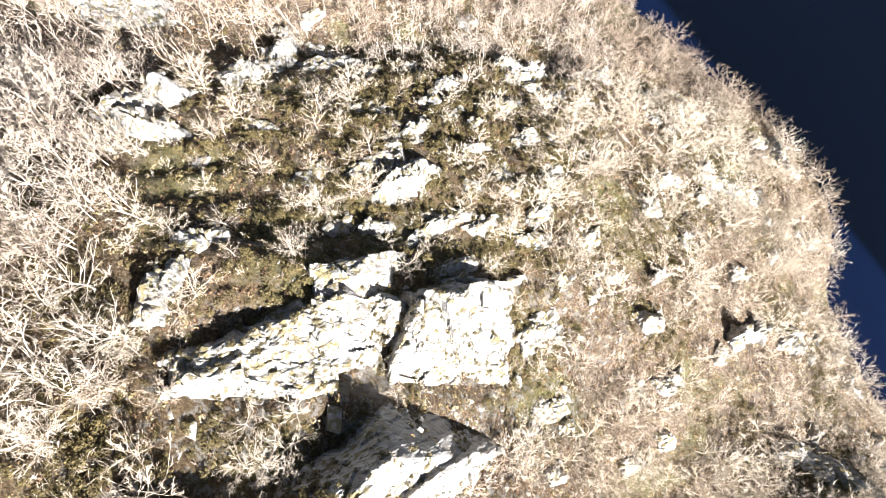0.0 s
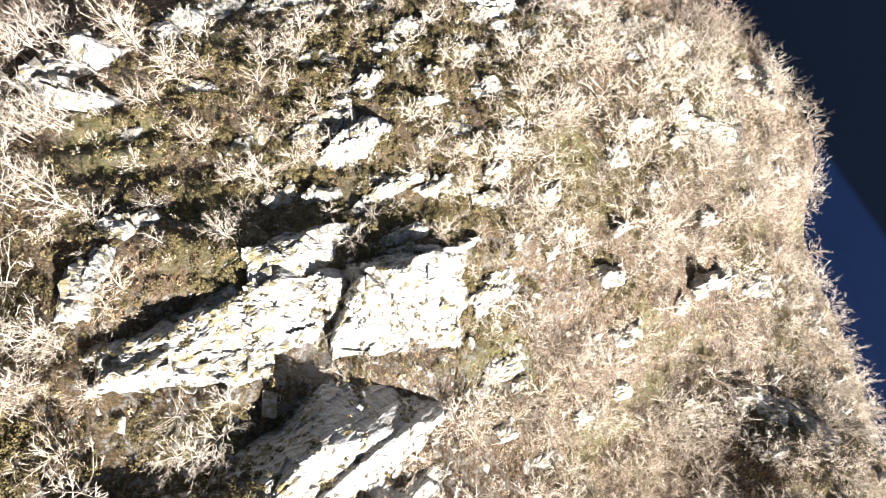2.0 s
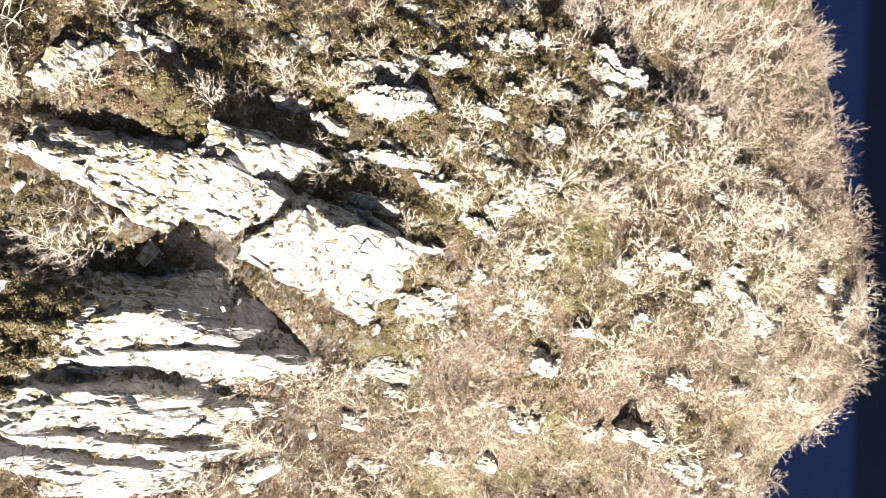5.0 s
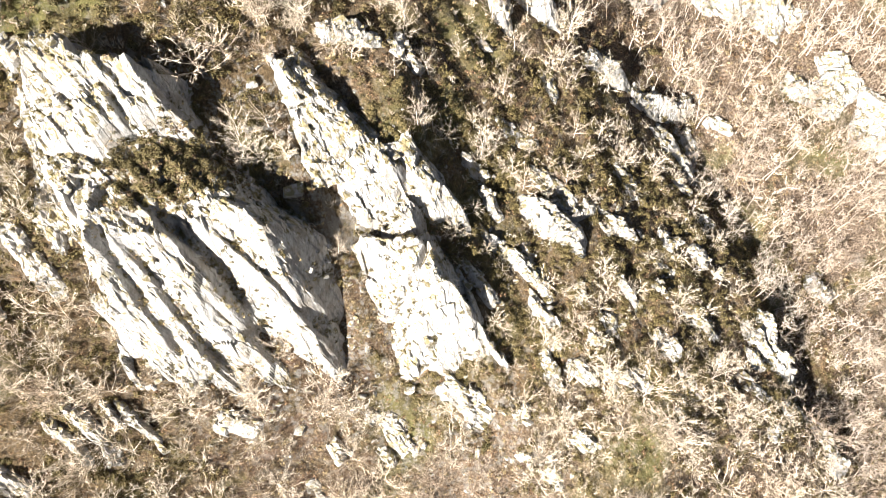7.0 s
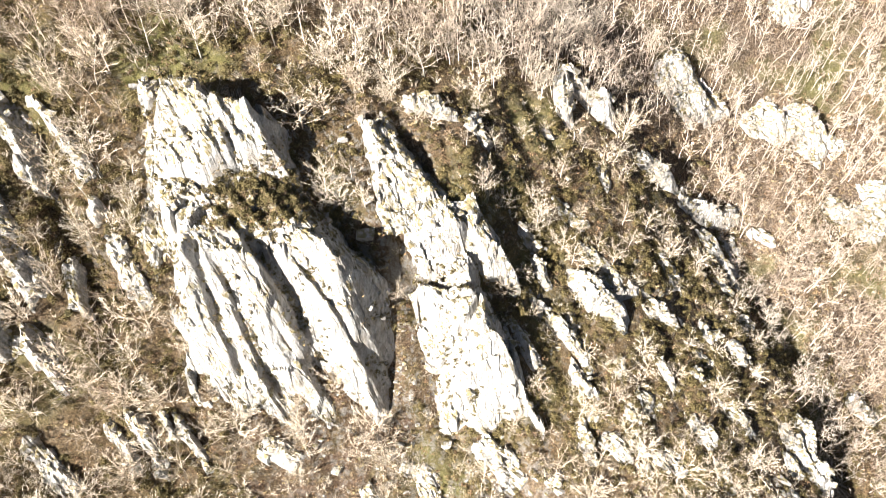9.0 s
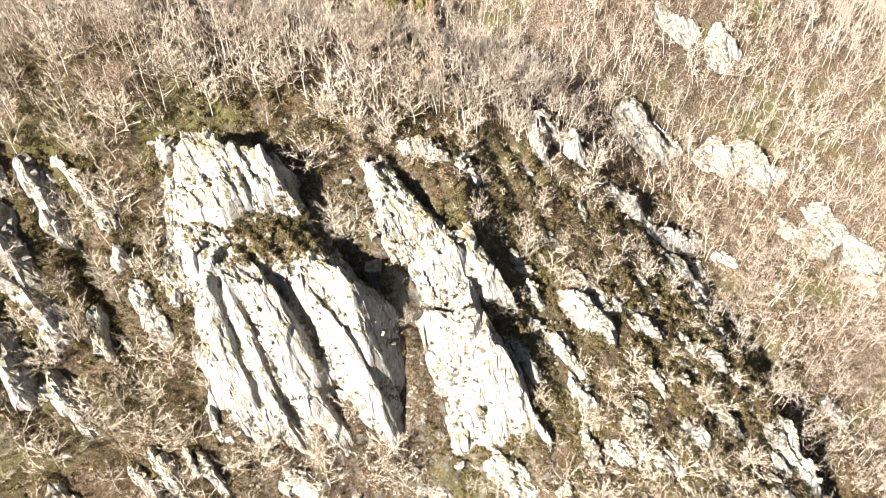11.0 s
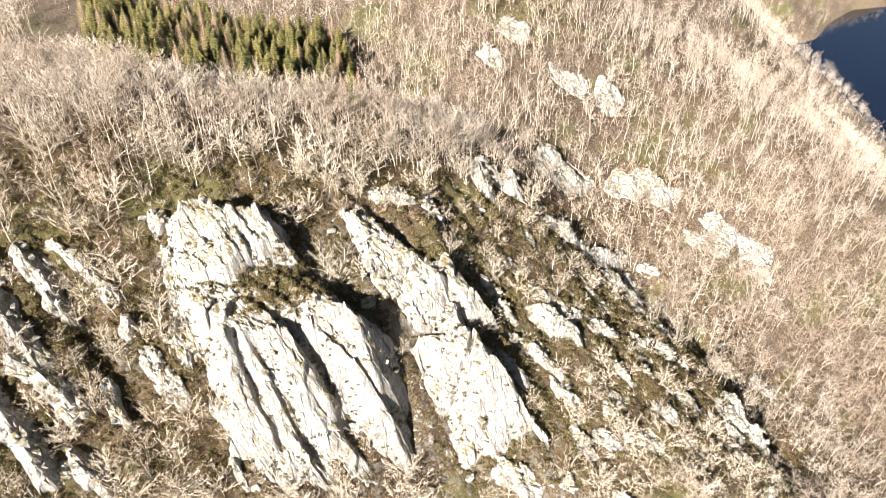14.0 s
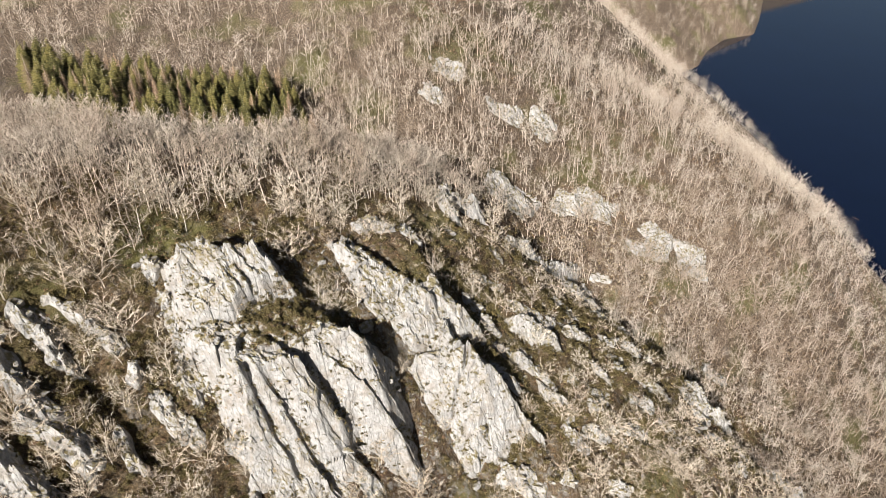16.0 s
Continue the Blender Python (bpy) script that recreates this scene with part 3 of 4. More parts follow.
# the spur's northern edge: broken cliffs that fall to the gully
EDGE = "broken limestone cliff along the spur's edge above the gully"
rock_rib(-59, 64, -50, 80, 3, 3.0, 7, 40, EDGE, ragged=0.6)
rock_rib(-47, 84, -41, 98, 3, 3.0, 5, 41, EDGE, ragged=0.7)
rock_rib(-38, 103, -20, 114, 3, 2.6, 4, 42, EDGE, ragged=0.7)
rock_rib(14, 118, 33, 126, 3.0, 2.2, 7, 44, EDGE, ragged=0.5)
rock_rib(32, 128, 58, 139, 3, 2.6, 6, 45, EDGE, ragged=0.7)
# the spur's other rocks
for n, (ax, ay, bx, by, r, c, h) in enumerate((
    (-13, 58, -2, 74, 3.5, 1.8, 4), (-6, 92, 0, 97, 2.4, 1.6, 3.5), (-40, 95, -41, 119, 2.5, 3, 4.5), (-37, 123, -32, 128, 2.2, 2, 3.5),
    (-42, 26, -39, 37, 2, 2, 3), (-39, 39, -35, 43, 1.8, 1.5, 3), (-22, 47, -18, 51, 2, 1.4, 2.5), (-9, 49, 4, 60, 1.8, 1.2, 2.4),
    (4, 55, 13, 62, 1.8, 1.3, 2.6), (18, 61, 24, 66, 2.2, 1.8, 3), (-1, 101, 4, 106, 2.2, 1.8, 3), (14, 96, 19, 100, 1.6, 1.4, 2.2),
)):
    rock_rib(ax, ay, bx, by, r, c, h, 60 + n, BLOCK, 0.35)
for n, (ax, ay, bx, by, r, c, h) in enumerate((
    (-60, 66, -48, 63, 2.2, 2.6, 7), (5, 145, 11, 151, 3, 3, 4), (5, -38, 18, -34, 2.2, 1.5, 3.2),
    (8, -31, 16, -25, 2.2, 1.5, 3), (10, -58, 18, -52, 3, 2, 3), (13, -13, 18, -5, 2.5, 1.5, 2.5), (15, 34, 27, 43, 4, 2, 3),
    (46, 43, 55, 46, 3, 2.5, 5), (78, 45, 90, 50, 4.5, 3, 7),
    (81, 64, 88, 67, 2.4, 2, 4), (98, 48, 110, 52, 5, 2.5, 4), (78, 96, 108, 101, 5, 3, 3), (126, 140, 132, 120, 4, 3, 5),
    (88, 18, 104, 12, 5, 3, 5), (104, 14, 120, 6, 5, 3, 5), (-42, 41, -36, 38, 2.4, 2, 3),
    (-43, 34, -41, 24, 2.6, 2, 3.5), (-44, 106, -38, 110, 2.4, 2, 3.5), (-39, 70, -33, 74, 2, 1.6, 2.6), (-10, 74, -6, 62, 2.6, 2, 3),
    (-2, 57, 6, 61, 2, 1.4, 2.2), (84, 146, 92, 130, 5, 3, 3),
)):
    rock_rib(ax, ay, bx, by, r, c, h, 90 + n, LOW, 0.4)
for n, (ax, ay, bx, by, r, c, h) in enumerate((
    (-80, 106, -67, 117, 11, 4, 6), (-74, 130, -62, 138, 9, 3, 5), (-69, 143, -57, 151, 9, 3, 6), (-47, 154, -33, 166, 12, 4, 7), (-34, 166, -25, 176, 10, 3, 5), (-112, 126, -102, 136, 8, 3, 5), (-106, 143, -94, 152, 9, 3, 5), (-136, 114, -124, 122, 8, 3, 5), (-124, 100, -116, 107, 6, 3, 5),
)):
    rock_rib(ax, ay, bx, by, r, c, h * 0.8, 130 + n, FAR_CRAG, 0.45, 0.3, 0, 0, 10, 0.6, 0.0, 0.4)


# shaded ribs south of the fins
for n, (ax, ay, bx, by, r, c, h) in enumerate((
    (-44, -57, -29, -52, 2.5, 4.5, 5.5), (-36, -63, -20, -57, 2.5, 5, 6), (-24, -61, -11, -53, 2.2, 4, 5), (-18, -68, -2, -61, 2.5, 5, 6), (-48, -66, -38, -62, 2.2, 3.5, 4.5), (-8, -57, 2, -51, 2, 3, 3.5), (-30, -74, -14, -68, 2.5, 5, 6),
)):
    rock_rib(ax, ay, bx, by, r, c, h, 150 + n, "ragged grey limestone rib with a shaded side among scrub", 0.4, 0.2, 0, 0, 10, 1.1, 0.0, 0.5)


# broken ribs scattered over the spur and the slopes, along the lie of the beds
def scattered_ribs(count, x0, x1, y0, y1, seed, label, low, high):
    r = random.Random(seed)
    made = 0
    while made < count:
        x, y, w, ln = r.uniform(x0, x1), r.uniform(y0, y1), radians(30 + r.gauss(0, 14)), r.uniform(4, 11)
        if on_rock(np.array([x]), np.array([y]), 2.0)[0] or ground_z(x, y)[0] < 3:
            made += 0.2
            continue
        h = r.uniform(low, high)
        rock_rib(x, y, x + math.cos(w) * ln, y + math.sin(w) * ln, r.uniform(1.6, 3.4), r.uniform(1.0, 1.9), h, seed * 100 + int(made * 5), label, 0.42, 0.2, 0, 0, 4, 0.55, 0.0, 0.45)
        made += 1


scattered_ribs(34, -40, 46, 46, 120, 3, BLOCK, 1.2, 2.8)
scattered_ribs(26, 48, 140, 26, 140, 4, LOW, 2.4, 5.0)
scattered_ribs(18, 86, 136, -22, 24, 5, "shaded grey rock rib among evergreen scrub above the shore", 3.0, 6.0)
scattered_ribs(14, 2, 52, -60, 26, 6, LOW, 1.4, 3.2)
scattered_ribs(8, -46, 0, -62, -34, 7, LOW, 2.0, 4.0)
# ---- trees and shrubs ----
def tube(verts, faces, p, q, r0, r1, sides=3):
    """A tapering limb from p to q."""
    d = (q - p).normalized()
    a = d.orthogonal().normalized()
    b = d.cross(a)
    n = len(verts)
    for c, r in ((p, r0), (q, r1)):
        for k in range(sides):
            w = 2 * math.pi * k / sides
            verts.append(c + (a * math.cos(w) + b * math.sin(w)) * r)
    for k in range(sides):
        m = (k + 1) % sides
        faces += [(n + k, n + m, n + sides + m), (n + k, n + sides + m, n + sides + k)]


def bent(rng, d, amount):
    return (d + Vector((rng.gauss(0, amount), rng.gauss(0, amount), rng.gauss(0, amount)))).normalized()


def blade(verts, faces, p, q, r):
    """A fine twig that tapers to a point."""
    d = (q - p).normalized()
    s = d.orthogonal().normalized() * r
    n = len(verts)
    verts += [p - s, p + s, q]
    faces.append((n, n + 1, n + 2))


def bare_tree_meshes(rng, high, wide, limbs, boughs, twigs, sprays, thick=1.0, low=0.2, lean=0.9, fine=0.03, solid=False, sides=5):
    """Trunk and crown of a leafless tree whose limbs reach out to an uneven dome. Arrays of verts and faces for each."""
    tv, tf, cv, cf = [], [], [], []
    p, d, n = Vector((0, 0, -0.6)), Vector((rng.gauss(0, 0.08), rng.gauss(0, 0.08), 1)).normalized(), 4
    spine = [p.copy()]
    for k in range(n):
        q = p + d * (high * 0.85 + 0.6) / n
        tube(tv, tf, p, q, thick * 0.016 * high * (1 - 0.9 * k / n), thick * 0.016 * high * (1 - 0.9 * (k + 1) / n), sides)
        p, d = q, bent(rng, d, 0.09)
        spine.append(p.copy())
    for k in range(limbs):
        f = (k + rng.random()) / limbs
        w = k * 2.4 + rng.gauss(0, 0.35)
        el = math.asin(min(1, max(-0.1, -0.1 + 1.08 * f)))
        out = rng.uniform(0.72, 1.12)
        tip_at = Vector((math.cos(w) * math.cos(el) * wide * out, math.sin(w) * math.cos(el) * wide * out, high * (0.52 + 0.48 * math.sin(el) * out)))
        h = min(0.9 * high, max(low * high, tip_at.z - lean * math.hypot(tip_at.x, tip_at.y)))
        s = min((h + 0.6) / (high * 0.85 + 0.6) * n, n - 0.01)
        base = spine[int(s)].lerp(spine[int(s) + 1], s - int(s))
        tip_at += Vector((base.x, base.y, 0))
        mid = base.lerp(tip_at, 0.5) + Vector((rng.gauss(0, 0.06), rng.gauss(0, 0.06), rng.gauss(-0.02, 0.05))) * high * 0.6
        r = thick * 0.0075 * high * (1.2 - 0.6 * f)
        tube(cv, cf, base, mid, r, r * 0.6)
        if solid:
            tube(cv, cf, mid, tip_at, r * 0.6, r * 0.15)
        else:
            blade(cv, cf, mid, tip_at, max(r * 0.6, fine * 1.3))
        reach = (tip_at - base).length
        for m in range(boughs):
            g = (m + rng.random()) / boughs
            c = base.lerp(mid, 0.5 + g) if g < 0.5 else mid.lerp(tip_at, 2 * g - 1)
            e = bent(rng, (tip_at - base).normalized(), 0.42)
            e.z += 0.12
            ln = reach * rng.uniform(0.26, 0.44)
            c2 = c + e.normalized() * ln
            if solid:
                tube(cv, cf, c, c2, max(r * 0.42, fine), max(r * 0.12, fine * 0.5))
            else:
                blade(cv, cf, c, c2, max(r * 0.45, fine * 1.2))
            for _ in range(twigs):
                a = c.lerp(c2, rng.uniform(0.15, 1))
                e2 = bent(rng, e, 0.5)
                b = a + e2 * ln * rng.uniform(0.35, 0.65)
                blade(cv, cf, a, b, fine)
                for _ in range(sprays):
                    blade(cv, cf, *(lambda o: (o, o + bent(rng, e2, 0.6) * ln * 0.32))(a.lerp(b, rng.uniform(0.2, 1))), fine * 0.75)
    return (np.array([tuple(v) for v in tv]), np.array(tf)), (np.array([tuple(v) for v in cv]), np.array(cf))


def tufts(rng, count, rx, ry, rz, leaf, up=0.3):
    """Leaf sprays: folded two-faced blades on the shell and in the body of a rounded, uneven clump."""
    v, f = [], []
    lumps = [(rng.uniform(-0.5, 0.5) * rx, rng.uniform(-0.5, 0.5) * ry, rng.uniform(0.3, 0.6) * rz, rng.uniform(0.45, 0.75)) for _ in range(5)]
    for _ in range(count):
        cx, cy, cz, s = lumps[rng.randrange(5)]
        d = Vector((rng.gauss(0, 1), rng.gauss(0, 1), abs(rng.gauss(0, 0.9)))).normalized()
        k = rng.uniform(0.55, 1.0) * s
        p = Vector((cx + d.x * rx * k, cy + d.y * ry * k, max(0.02, cz + d.z * rz * k * 0.8)))
        n = (d + Vector((rng.gauss(0, 0.5), rng.gauss(0, 0.5), up + rng.gauss(0, 0.5)))).normalized()
        a = n.orthogonal().normalized()
        b = n.cross(a)
        w = rng.uniform(0, 6.28)
        a, b = a * math.cos(w) + b * math.sin(w), b * math.cos(w) - a * math.sin(w)
        l = leaf * rng.uniform(0.6, 1.3)
        m = len(v)
        v += [p - a * l, p + a * l * 0.6 - b * l * 0.6, p + a * l * 0.5 + b * l * 0.7 + n * l * 0.2]
        f += [(m, m + 1, m + 2)]
    return np.array([tuple(q) for q in v]), np.array(f)


def turned(verts, w, s, x, y, z):
    c, n = math.cos(w) * s, math.sin(w) * s
    out = np.empty_like(verts)
    out[:, 0], out[:, 1], out[:, 2] = verts[:, 0] * c - verts[:, 1] * n + x, verts[:, 0] * n + verts[:, 1] * c + y, verts[:, 2] * s + z
    return out


def strewn(name, kinds, places, material, label, category, seed, level=ground_z):
    """Very many plants as one joined thing. places: x, y, size."""
    rng = random.Random(seed)
    z = level(places[:, 0], places[:, 1])
    vs, fs, n = [], [], 0
    for (x, y, s), h in zip(places, z):
        v, f = kinds[rng.randrange(len(kinds))]
        vs.append(turned(v, rng.uniform(0, 6.28), s, x, y, h - 0.1))
        fs.append(f + n)
        n += len(v)
    ob = new(name, mesh_of(name, np.concatenate(vs), np.concatenate(fs), material))
    return tagged(ob, label, category, kind="stuff")


def scatter(n, x0, x1, y0, y1, density, seed, lo, hi):
    """Random places in a rectangle, kept as density(x, y) tells."""
    r = np.random.RandomState(seed)
    x, y, k = r.uniform(x0, x1, n), r.uniform(y0, y1, n), r.uniform(0, 1, n)
    s = r.uniform(lo, hi, n)
    keep = k < density(x, y)
    return np.stack([x, y, s], 1)[keep]


def dry_land(x, y):
    return (ground_z(x, y) > 0.8).astype(float)


rng = random.Random(7)
SHAPES = []
for k in range(8):
    SHAPES.append(bare_tree_meshes(rng, rng.uniform(9.0, 11.0), rng.uniform(3.6, 4.6), 12, 5, 5, 2, 0.82, 0.2, 0.9, 0.032, True))
TREES = [(mesh_of("trunk", *t, BARK, True), mesh_of("crown", *c, TWIG)) for t, c in SHAPES]


def joined(t, c):
    return np.concatenate([t[0], c[0]]), np.concatenate([t[1], c[1] + len(t[0])])


SPARE = [joined(*bare_tree_meshes(rng, rng.uniform(8.0, 10.0), rng.uniform(4.4, 5.6), 12, 4, 5, 2, 0.75, 0.15, 0.8, 0.05, False, 3)) for _ in range(8)]
RIDGE = [joined(*bare_tree_meshes(rng, rng.uniform(11.0, 13.5), rng.uniform(2.6, 3.6), 9, 4, 3, 1, 0.8, 0.42, 0.95, 0.04, False, 3)) for _ in range(8)]
FAR = [joined(*bare_tree_meshes(rng, rng.uniform(11.0, 13.0), rng.uniform(2.6, 3.6), 9, 2, 3, 0, 0.6, 0.45, 0.75, 0.07, False, 3)) for _ in range(8)]


def bare_tree(x, y, s, kind, w):
    z = float(ground_z(x, y)[0])
    ob = tagged(new("bare_tree"), "leafless pale-barked tree on the steep slope", "tree", "bare trees")
    part("trunk", TREES[kind][0], ob)
    part("crown", TREES[kind][1], ob, "open crown of fine pale twigs")
    ob.matrix_basis = pose(x, y, z, 0, 0, w) @ Matrix.Scale(s, 4)
    return ob


def near_woods(x, y):
    """Density of single trees by the rocks: the ridge's brow, the gully and the heath."""
    brow = 0.8 * np.exp(-(((x + 52) / 12) ** 2)) * ((y > -25) & (y < 75))
    west = 0.55 * ((x < -34) & (x > -66) & (y > 0) & (y < 66))
    heath = 0.42 * heath_cover(x, y)
    south = 0.5 * ((y < -30) & (x < 30))
    return np.clip(np.maximum(np.maximum(brow, west), np.maximum(heath, south)), 0, 1) * (1 - on_rock(x, y, 0.5)) * dry_land(x, y)


spots = scatter(1900, -66, 40, -85, 125, near_woods, 3, 0.55, 1.1)[:295]
for x, y, s in spots:
    s = s * (1.15 if x < -44 else 0.8)
    bare_tree(x, y, s, rng.randrange(len(TREES)), rng.uniform(0, 360))


def lake_slope(x, y):
    z = ground_z(x, y)
    heath = 0.25 * heath_cover(x, y)
    south = (0.55 + 0.4 * (x > 8)) * np.clip((0.43 * x - 14 - y) / 6, 0, 1) * (x > -50)
    shore = (z > 0.2) & (z < 14)
    side = 0.55 * np.clip((y - 116 - 0.25 * x) / 8, 0, 1) * (x > -46)
    groves = 0.75 + 0.6 * wave(x, y, 13, 21)
    return np.where(shore, 1.0, np.maximum(np.maximum(np.maximum(np.clip((x - 0.3 * y - 2) / 12, 0, 1) * groves, side), heath), south) * (z > 0.2) * (1 - 0.85 * on_rock(x, y)))


def mid_woods(x, y):
    z = ground_z(x, y)
    ridge = np.clip((-54 - x) / 10, 0, 1)
    north = np.clip((y - 112 - 0.25 * x) / 8, 0, 1)
    fir = (x < brow_line(y) - 26) & (x > brow_line(y) - 76) & (y > -52) & (y < 54)
    back = brow_line(y)
    hollow = (x < back - 4) & (x > back - 26) & (y > -60) & (y < 62)
    return np.clip(np.maximum(ridge, north), 0, 1) * (z > 1.2) * (1 - 0.9 * on_rock(x, y)) * (1 - fir) * (1 - hollow)


slope_trees = scatter(2700, -60, 160, -85, 225, lake_slope, 11, 0.55, 1.15)
slope_trees[:, 2] *= np.where((slope_trees[:, 0] < 22) & (slope_trees[:, 1] > 15) & (slope_trees[:, 1] < 114), 0.65, 1.0)
beyond = slope_trees[:, 1] > 114 + 0.25 * slope_trees[:, 0]
strewn("slope_woodland", SPARE, slope_trees[~beyond], TWIG, "dense leafless woodland on the slope above the lake", "woodland", 5)
strewn("gully_woodland", SPARE, slope_trees[beyond], RUSSET, "leafless brown-twigged woodland beyond the gully", "woodland", 4)
mid_trees = scatter(5600, -150, 60, -75, 260, mid_woods, 12, 0.6, 1.05)
mid_trees = np.concatenate([mid_trees, scatter(900, -110, -52, -75, 82, lambda x, y: (1 - on_rock(x, y)) * (x > brow_line(y) - 4), 19, 0.85, 1.15)])
strewn("ridge_woodland", RIDGE, mid_trees, WOODS, "leafless winter woodland on the ridge and side slope", "woodland", 6)


def far_woods(x, y):
    z = ground_z(x, y)
    near = (x > -150) & (x < 60) & (y > -75) & (y < 260)
    fir = (x < brow_line(y) - 26) & (x > brow_line(y) - 76) & (y > -52) & (y < 54)
    bearing = np.degrees(np.arctan2(104 - x, y + 46))
    return (z > 1.2) * (1 - near) * (1 - fir) * ((bearing > 8) & (bearing < 95)) * np.clip(1.25 - np.hypot(x, y) / 900, 0.45, 1)


far_trees = scatter(17000, -470, 60, -75, 800, far_woods, 13, 0.55, 1.15)
strewn("far_woodland", FAR, far_trees, WOODS, "far leafless woodland on the hills round the lake", "woodland", 8)


# ---- conifers behind the ridge ----
def fir_stand(x, y):
    """A belt along the back of the hollow."""
    d = x - brow_line(y)
    return 0.7 * ((d < -30) & (d > -88 + 0.5 * np.clip(y, 0, 60)) & (y > -34) & (y < 50))


def conifer_meshes(rng, high, rows, bare):
    tv, tf = [], []
    tube(tv, tf, Vector((0, 0, -0.5)), Vector((0, 0, high)), 0.16, 0.02, 6)
    v, f = [], []
    for k in range(rows):
        g = k / (rows - 1)
        z, r = high * (0.12 + 0.88 * g), (1 - g) ** 0.8 * high * 0.23 + 0.15
        for j in range(9 if g < 0.8 else 6):
            w = j * 0.698 + k * 1.3 + rng.gauss(0, 0.2)
            l = r * rng.uniform(0.7, 1.15)
            d, s = Vector((math.cos(w), math.sin(w), 0)), Vector((-math.sin(w), math.cos(w), 0))
            for m in range(3):
                c = Vector((0, 0, z)) + d * l * (0.25 + 0.33 * m) + Vector((0, 0, -0.22 * l * (m * 0.5)))
                q = (0.34 if not bare else 0.09) * l * (1.15 - 0.25 * m) + 0.04
                n = len(v)
                v += [c - d * q * 1.3 + Vector((0, 0, 0.1)), c - s * q + Vector((0, 0, -0.12)), c + d * q * 1.4 + Vector((0, 0, -0.15)), c + s * q + Vector((0, 0, -0.12))]
                f += [(n, n + 1, n + 2), (n, n + 2, n + 3)]
    return (np.array([tuple(p) for p in tv]), np.array(tf)), (np.array([tuple(p) for p in v]), np.array(f))


CONIFERS = []
for k in range(4):
    t, c = conifer_meshes(rng, rng.uniform(13, 16.5), 22, False)
    CONIFERS.append((mesh_of("trunk", *t, BARK), mesh_of("crown", *c, FIR), "olive-green conifer in the stand behind the ridge"))
for k in range(2):
    t, c = conifer_meshes(rng, rng.uniform(12, 15), 24, True)
    CONIFERS.append((mesh_of("trunk", *t, BARK), mesh_of("crown", *c, LARCH), "bare reddish larch in the stand behind the ridge"))
stand = scatter(900, -190, -98, -54, 60, fir_stand, 17, 0.85, 1.15)[:296]
for x, y, s in stand:
    kind = rng.choice((0, 1, 2, 3, 0, 1, 2, 3, 4, 5, 4, 5))
    ob = tagged(new("conifer"), CONIFERS[kind][2], "tree", "conifers behind the ridge")
    part("trunk", CONIFERS[kind][0], ob)
    part("crown", CONIFERS[kind][1], ob)
    ob.matrix_basis = pose(x, y, float(ground_z(x, y)[0]), 0, 0, rng.uniform(0, 360)) @ Matrix.Scale(s, 4)

# ---- heath, dry brush and grass ----
def brush(rng, count, wide, high, fine):
    """A leafless bush: thin stems that fan out from the root, each with side twigs."""
    v, f = [], []
    for _ in range(count):
        w, o = rng.uniform(0, 6.28), rng.uniform(0.1, 1)
        p = Vector((math.cos(w) * 0.15, math.sin(w) * 0.15, -0.1))
        q = Vector((math.cos(w) * wide * o, math.sin(w) * wide * o, high * rng.uniform(0.5, 1)))
        blade(v, f, p, q, fine)
        for _ in range(3):
            c = p.lerp(q, rng.uniform(0.35, 1))
            blade(v, f, c, c + bent(rng, (q - p).normalized(), 0.7) * high * 0.4, fine * 0.8)
    return np.array([tuple(q) for q in v]), np.array(f)


BUSHES = [tufts(rng, 420, 1.1, 1.1, 1.2, 0.16) for _ in range(6)]
LOWS = [tufts(rng, 62, 1.0, 1.0, 1.25, 0.19) for _ in range(6)]
GRASS = [tufts(rng, 16, 0.9, 0.9, 0.45, 0.24, 0.9) for _ in range(5)]
SCRUB = [brush(rng, 10, 1.2, 1.8, 0.04) for _ in range(6)]
BUSH_MESHES = [mesh_of("shrub", *b, HEATH) for b in BUSHES]


def shrub_land(x, y):
    return np.clip(heath_cover(x, y) * 1.3 - 0.1, 0, 1) * (0.25 + 0.75 * (wave(x, y, 5, 81) > -0.15)) * (1 - 0.97 * on_rock(x, y))


shrubs = scatter(1500, -66, 45, -85, 128, shrub_land, 23, 0.7, 1.4)[:290]
for x, y, s in shrubs:
    ob = tagged(new("heath_shrub", BUSH_MESHES[rng.randrange(6)]), "rounded dark olive evergreen shrub on the rocky spur", "shrub", "heath shrubs")
    ob.matrix_basis = pose(x, y, float(ground_z(x, y)[0]) - 0.1, 0, 0, rng.uniform(0, 360)) @ Matrix.Scale(s, 4)
heath = scatter(54000, -66, 150, -85, 165, shrub_land, 24, 0.5, 1.3)
strewn("evergreen_undergrowth", LOWS, heath, HEATH, "dense dark olive heath between the rocks", "undergrowth", 9)


def rock_turf(x, y):
    """Where soil has gathered on the crags: terraces and level backs."""
    e = 1.2
    z = surface_z(x, y)
    steep = np.hypot(surface_z(x + e, y) - surface_z(x - e, y), surface_z(x, y + e) - surface_z(x, y - e)) / (2 * e)
    terrace = np.exp(-(((x + 20) / 5.5) ** 4) - (((y + 6) / 9) ** 4))
    d = 2.4
    hollow = 0.25 * (surface_z(x + d, y) + surface_z(x - d, y) + surface_z(x, y + d) + surface_z(x, y - d)) - z > 0.9
    patch = wave(x, y, 3.5, 37) + 0.4 * wave(x, y, 9, 38)
    return on_rock(x, y) * np.clip(np.maximum(0.5 * (patch > 0.1) * np.clip(1.5 - steep, 0, 1), np.maximum(np.maximum(2 * terrace, 0.8 * hollow), 0.3 * (patch > 0.3))), 0, 1)


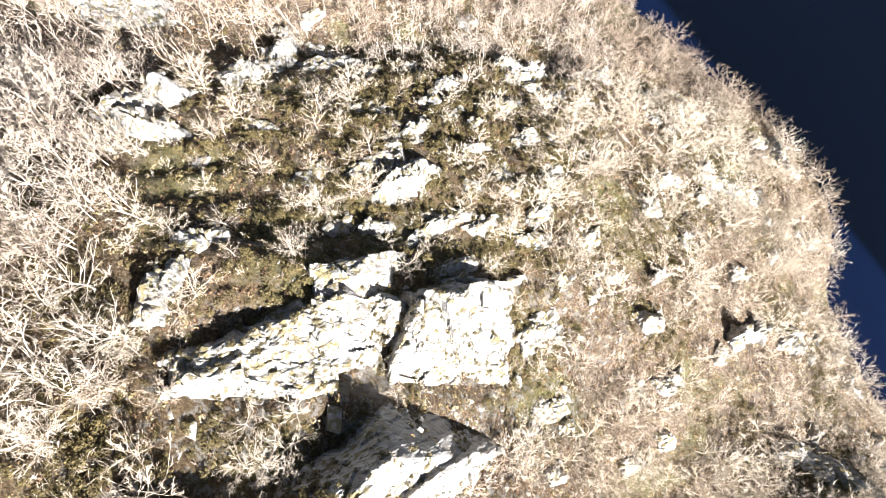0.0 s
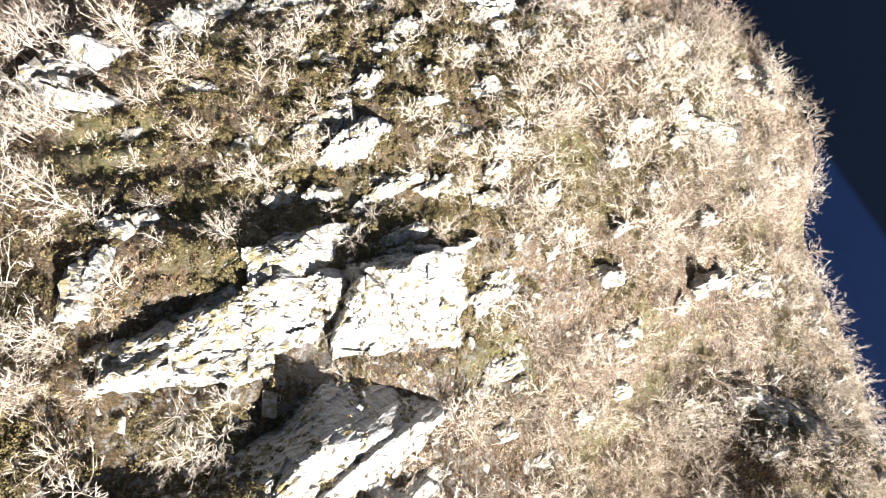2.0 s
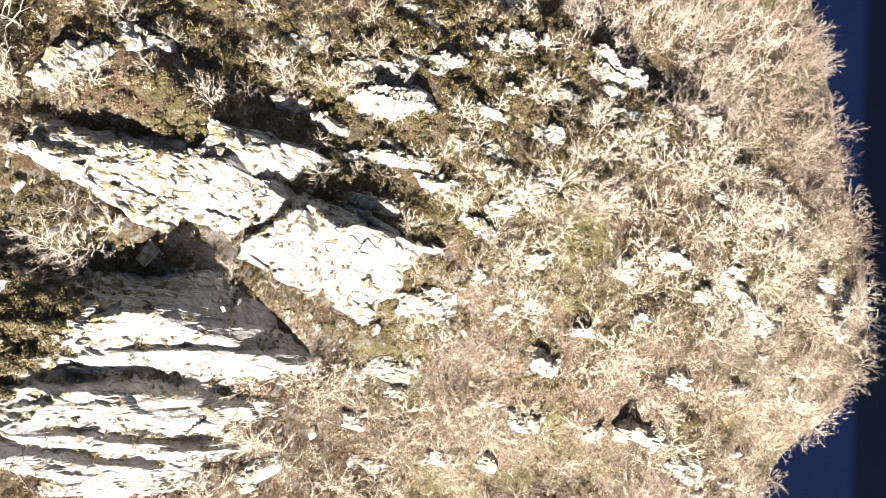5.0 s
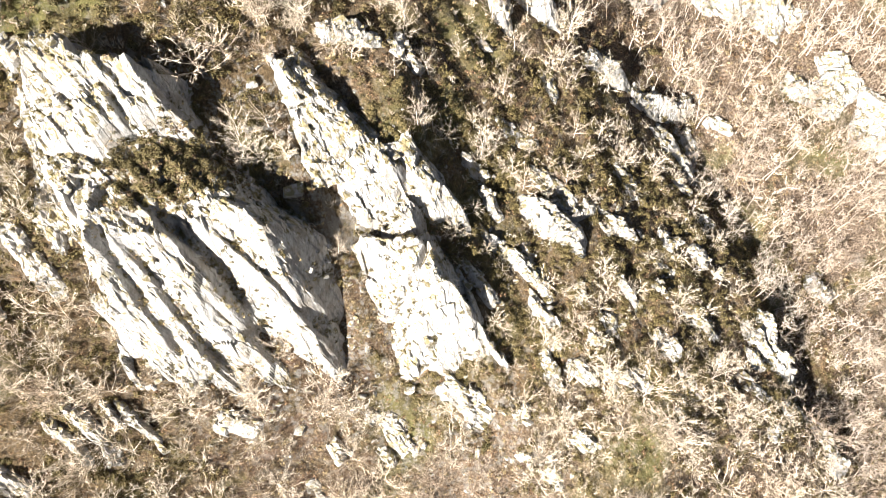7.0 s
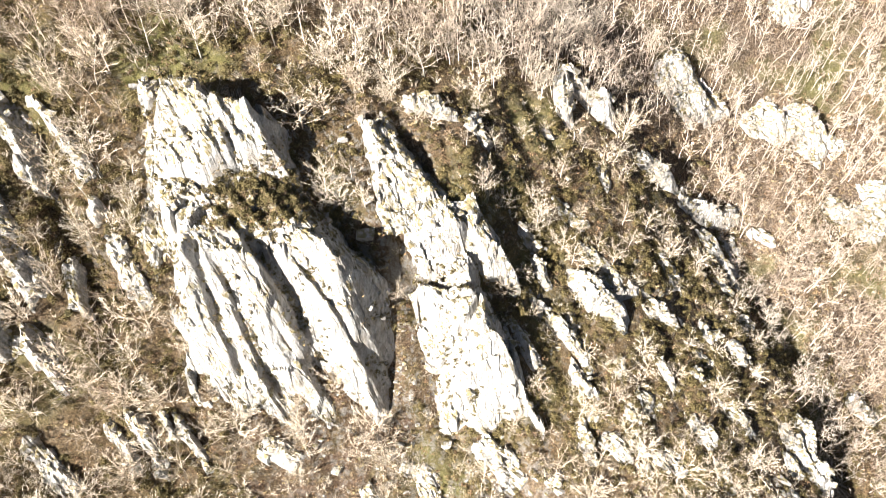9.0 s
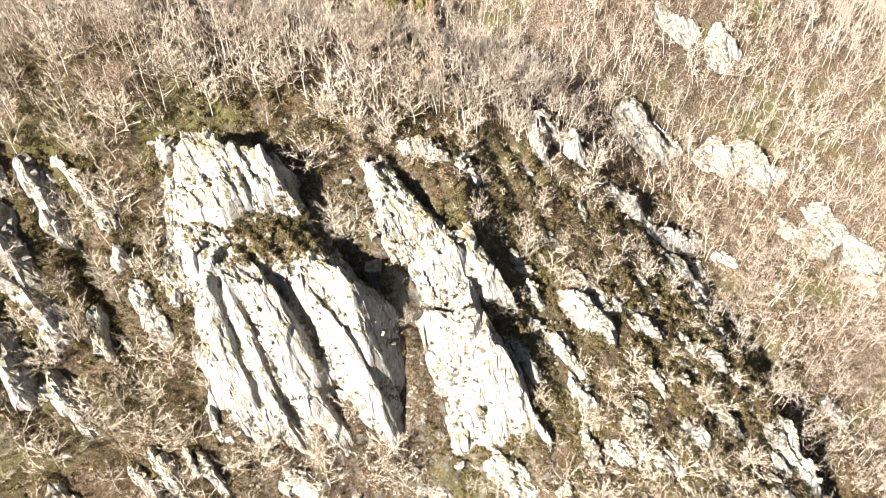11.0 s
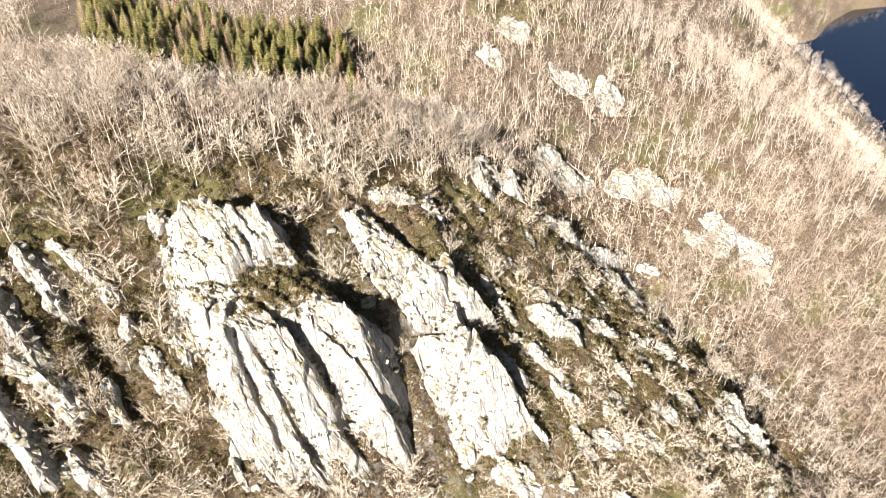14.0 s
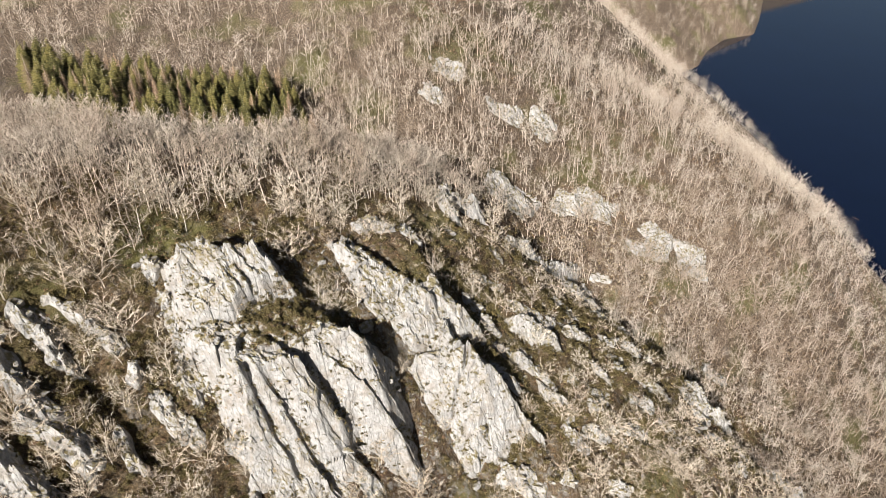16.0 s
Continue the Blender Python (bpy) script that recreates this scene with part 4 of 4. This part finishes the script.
turf = scatter(8000, -46, 16, -32, 46, rock_turf, 30, 0.3, 0.8)
ledge = scatter(1500, -28, -13, -18, 6, lambda x, y: on_rock(x, y) * np.exp(-(((x + 20) / 5.5) ** 4) - (((y + 5) / 9) ** 4)), 33, 0.6, 1.15)
turf = np.concatenate([turf, ledge[::2]])
strewn("terrace_bracken", GRASS, ledge, RUST, "brown bracken on the terrace of the fin", "undergrowth", 18, surface_z)
strewn("rock_heath", LOWS, turf, HEATH, "olive heath rooted on the ledges of the crags", "undergrowth", 15, surface_z)
tuft = scatter(5200, -46, 16, -32, 46, rock_turf, 31, 0.3, 0.8)
strewn("ledge_grass", GRASS, tuft, STRAW, "dry grass tufts on the ledges of the crags", "grass", 16, surface_z)
brown = scatter(30000, -72, 150, -85, 160, lambda x, y: (0.35 + 0.45 * (wave(x, y, 17, 41) > 0.1)) * (1 - 0.9 * on_rock(x, y)) * dry_land(x, y), 25, 0.4, 1.1)
strewn("brown_undergrowth", GRASS, brown, RUST, "dry brown heath and bramble on the slope", "undergrowth", 10)
grass = scatter(19000, -75, 150, -85, 160, lambda x, y: 0.75 * (1 - 0.8 * heath_cover(x, y)) * (1 - 0.7 * on_rock(x, y)) * dry_land(x, y), 26, 0.4, 1.1)
far_brush = scatter(9000, -170, 60, 108, 340, lambda x, y: np.clip((y - 118 - 0.25 * x) / 10, 0, 1) * dry_land(x, y) * (0.35 + 0.65 * (wave(x, y, 14, 43) > -0.2)) * (1 - on_rock(x, y)), 32, 0.8, 2.0)
strewn("russet_undergrowth", GRASS, far_brush, RUST, "russet bracken and bramble under the far woods", "undergrowth", 17)
strewn("dry_grass", GRASS, grass, STRAW, "tufts of dry straw-coloured grass on the slope", "grass", 11)
scrub = scatter(12000, -75, 155, -85, 170, lambda x, y: (0.35 + 0.4 * (x > 20)) * (1 - 0.9 * on_rock(x, y)) * dry_land(x, y), 27, 0.5, 1.3)
strewn("leafless_scrub", SCRUB, scrub, TWIG, "pale leafless scrub on the slope", "undergrowth", 12)


# ---- loose stones ----
def stone_arrays(me):
    v = np.empty(len(me.vertices) * 3, np.float32)
    me.vertices.foreach_get("co", v)
    f = np.empty(len(me.polygons) * 3, np.int32)
    me.polygons.foreach_get("vertices", f)
    return v.reshape(-1, 3), f.reshape(-1, 3)


def stony(x, y):
    return np.clip(bare_cover(x, y) - 0.2, 0, 1) * (0.3 + 0.7 * (wave(x, y, 9, 51) > 0)) * dry_land(x, y)


rubble = scatter(9000, -60, 140, -60, 130, stony, 28, 0.25, 1.0)
strewn("loose_stones", [stone_arrays(me) for me in STONES], rubble, ROCK, "loose pale stones strewn over the slope", "stones", 14)
for x, y, s in ((-24.5, -13, 2.6), (-22, -9.5, 1.7), (-29.5, -21, 2.0), (-45.5, -27, 2.2)):
    ob = tagged(new("boulder", STONES[rng.randrange(len(STONES))]), "large squared limestone boulder on the terrace of the fin", "boulder", "boulders on the fin")
    ob.matrix_basis = pose(x, y, float(ground_z(x, y)[0]) + 0.3 * s, rng.gauss(0, 8), rng.gauss(0, 8), 24) @ Matrix.Diagonal((s, s * 1.2, s * 1.3, 1))
boulders = scatter(700, -60, 135, -60, 128, stony, 29, 0.9, 2.0)[:170]
for x, y, s in boulders:
    ob = tagged(new("boulder", STONES[rng.randrange(len(STONES))]), "angular pale limestone boulder lying on the slope", "boulder", "boulders on the slope")
    ob.matrix_basis = pose(x, y, float(ground_z(x, y)[0]) + 0.15 * s, rng.gauss(0, 12), rng.gauss(0, 12), rng.uniform(0, 360)) @ Matrix.Diagonal((s * 1.3, s, s * rng.uniform(1, 1.6), 1))
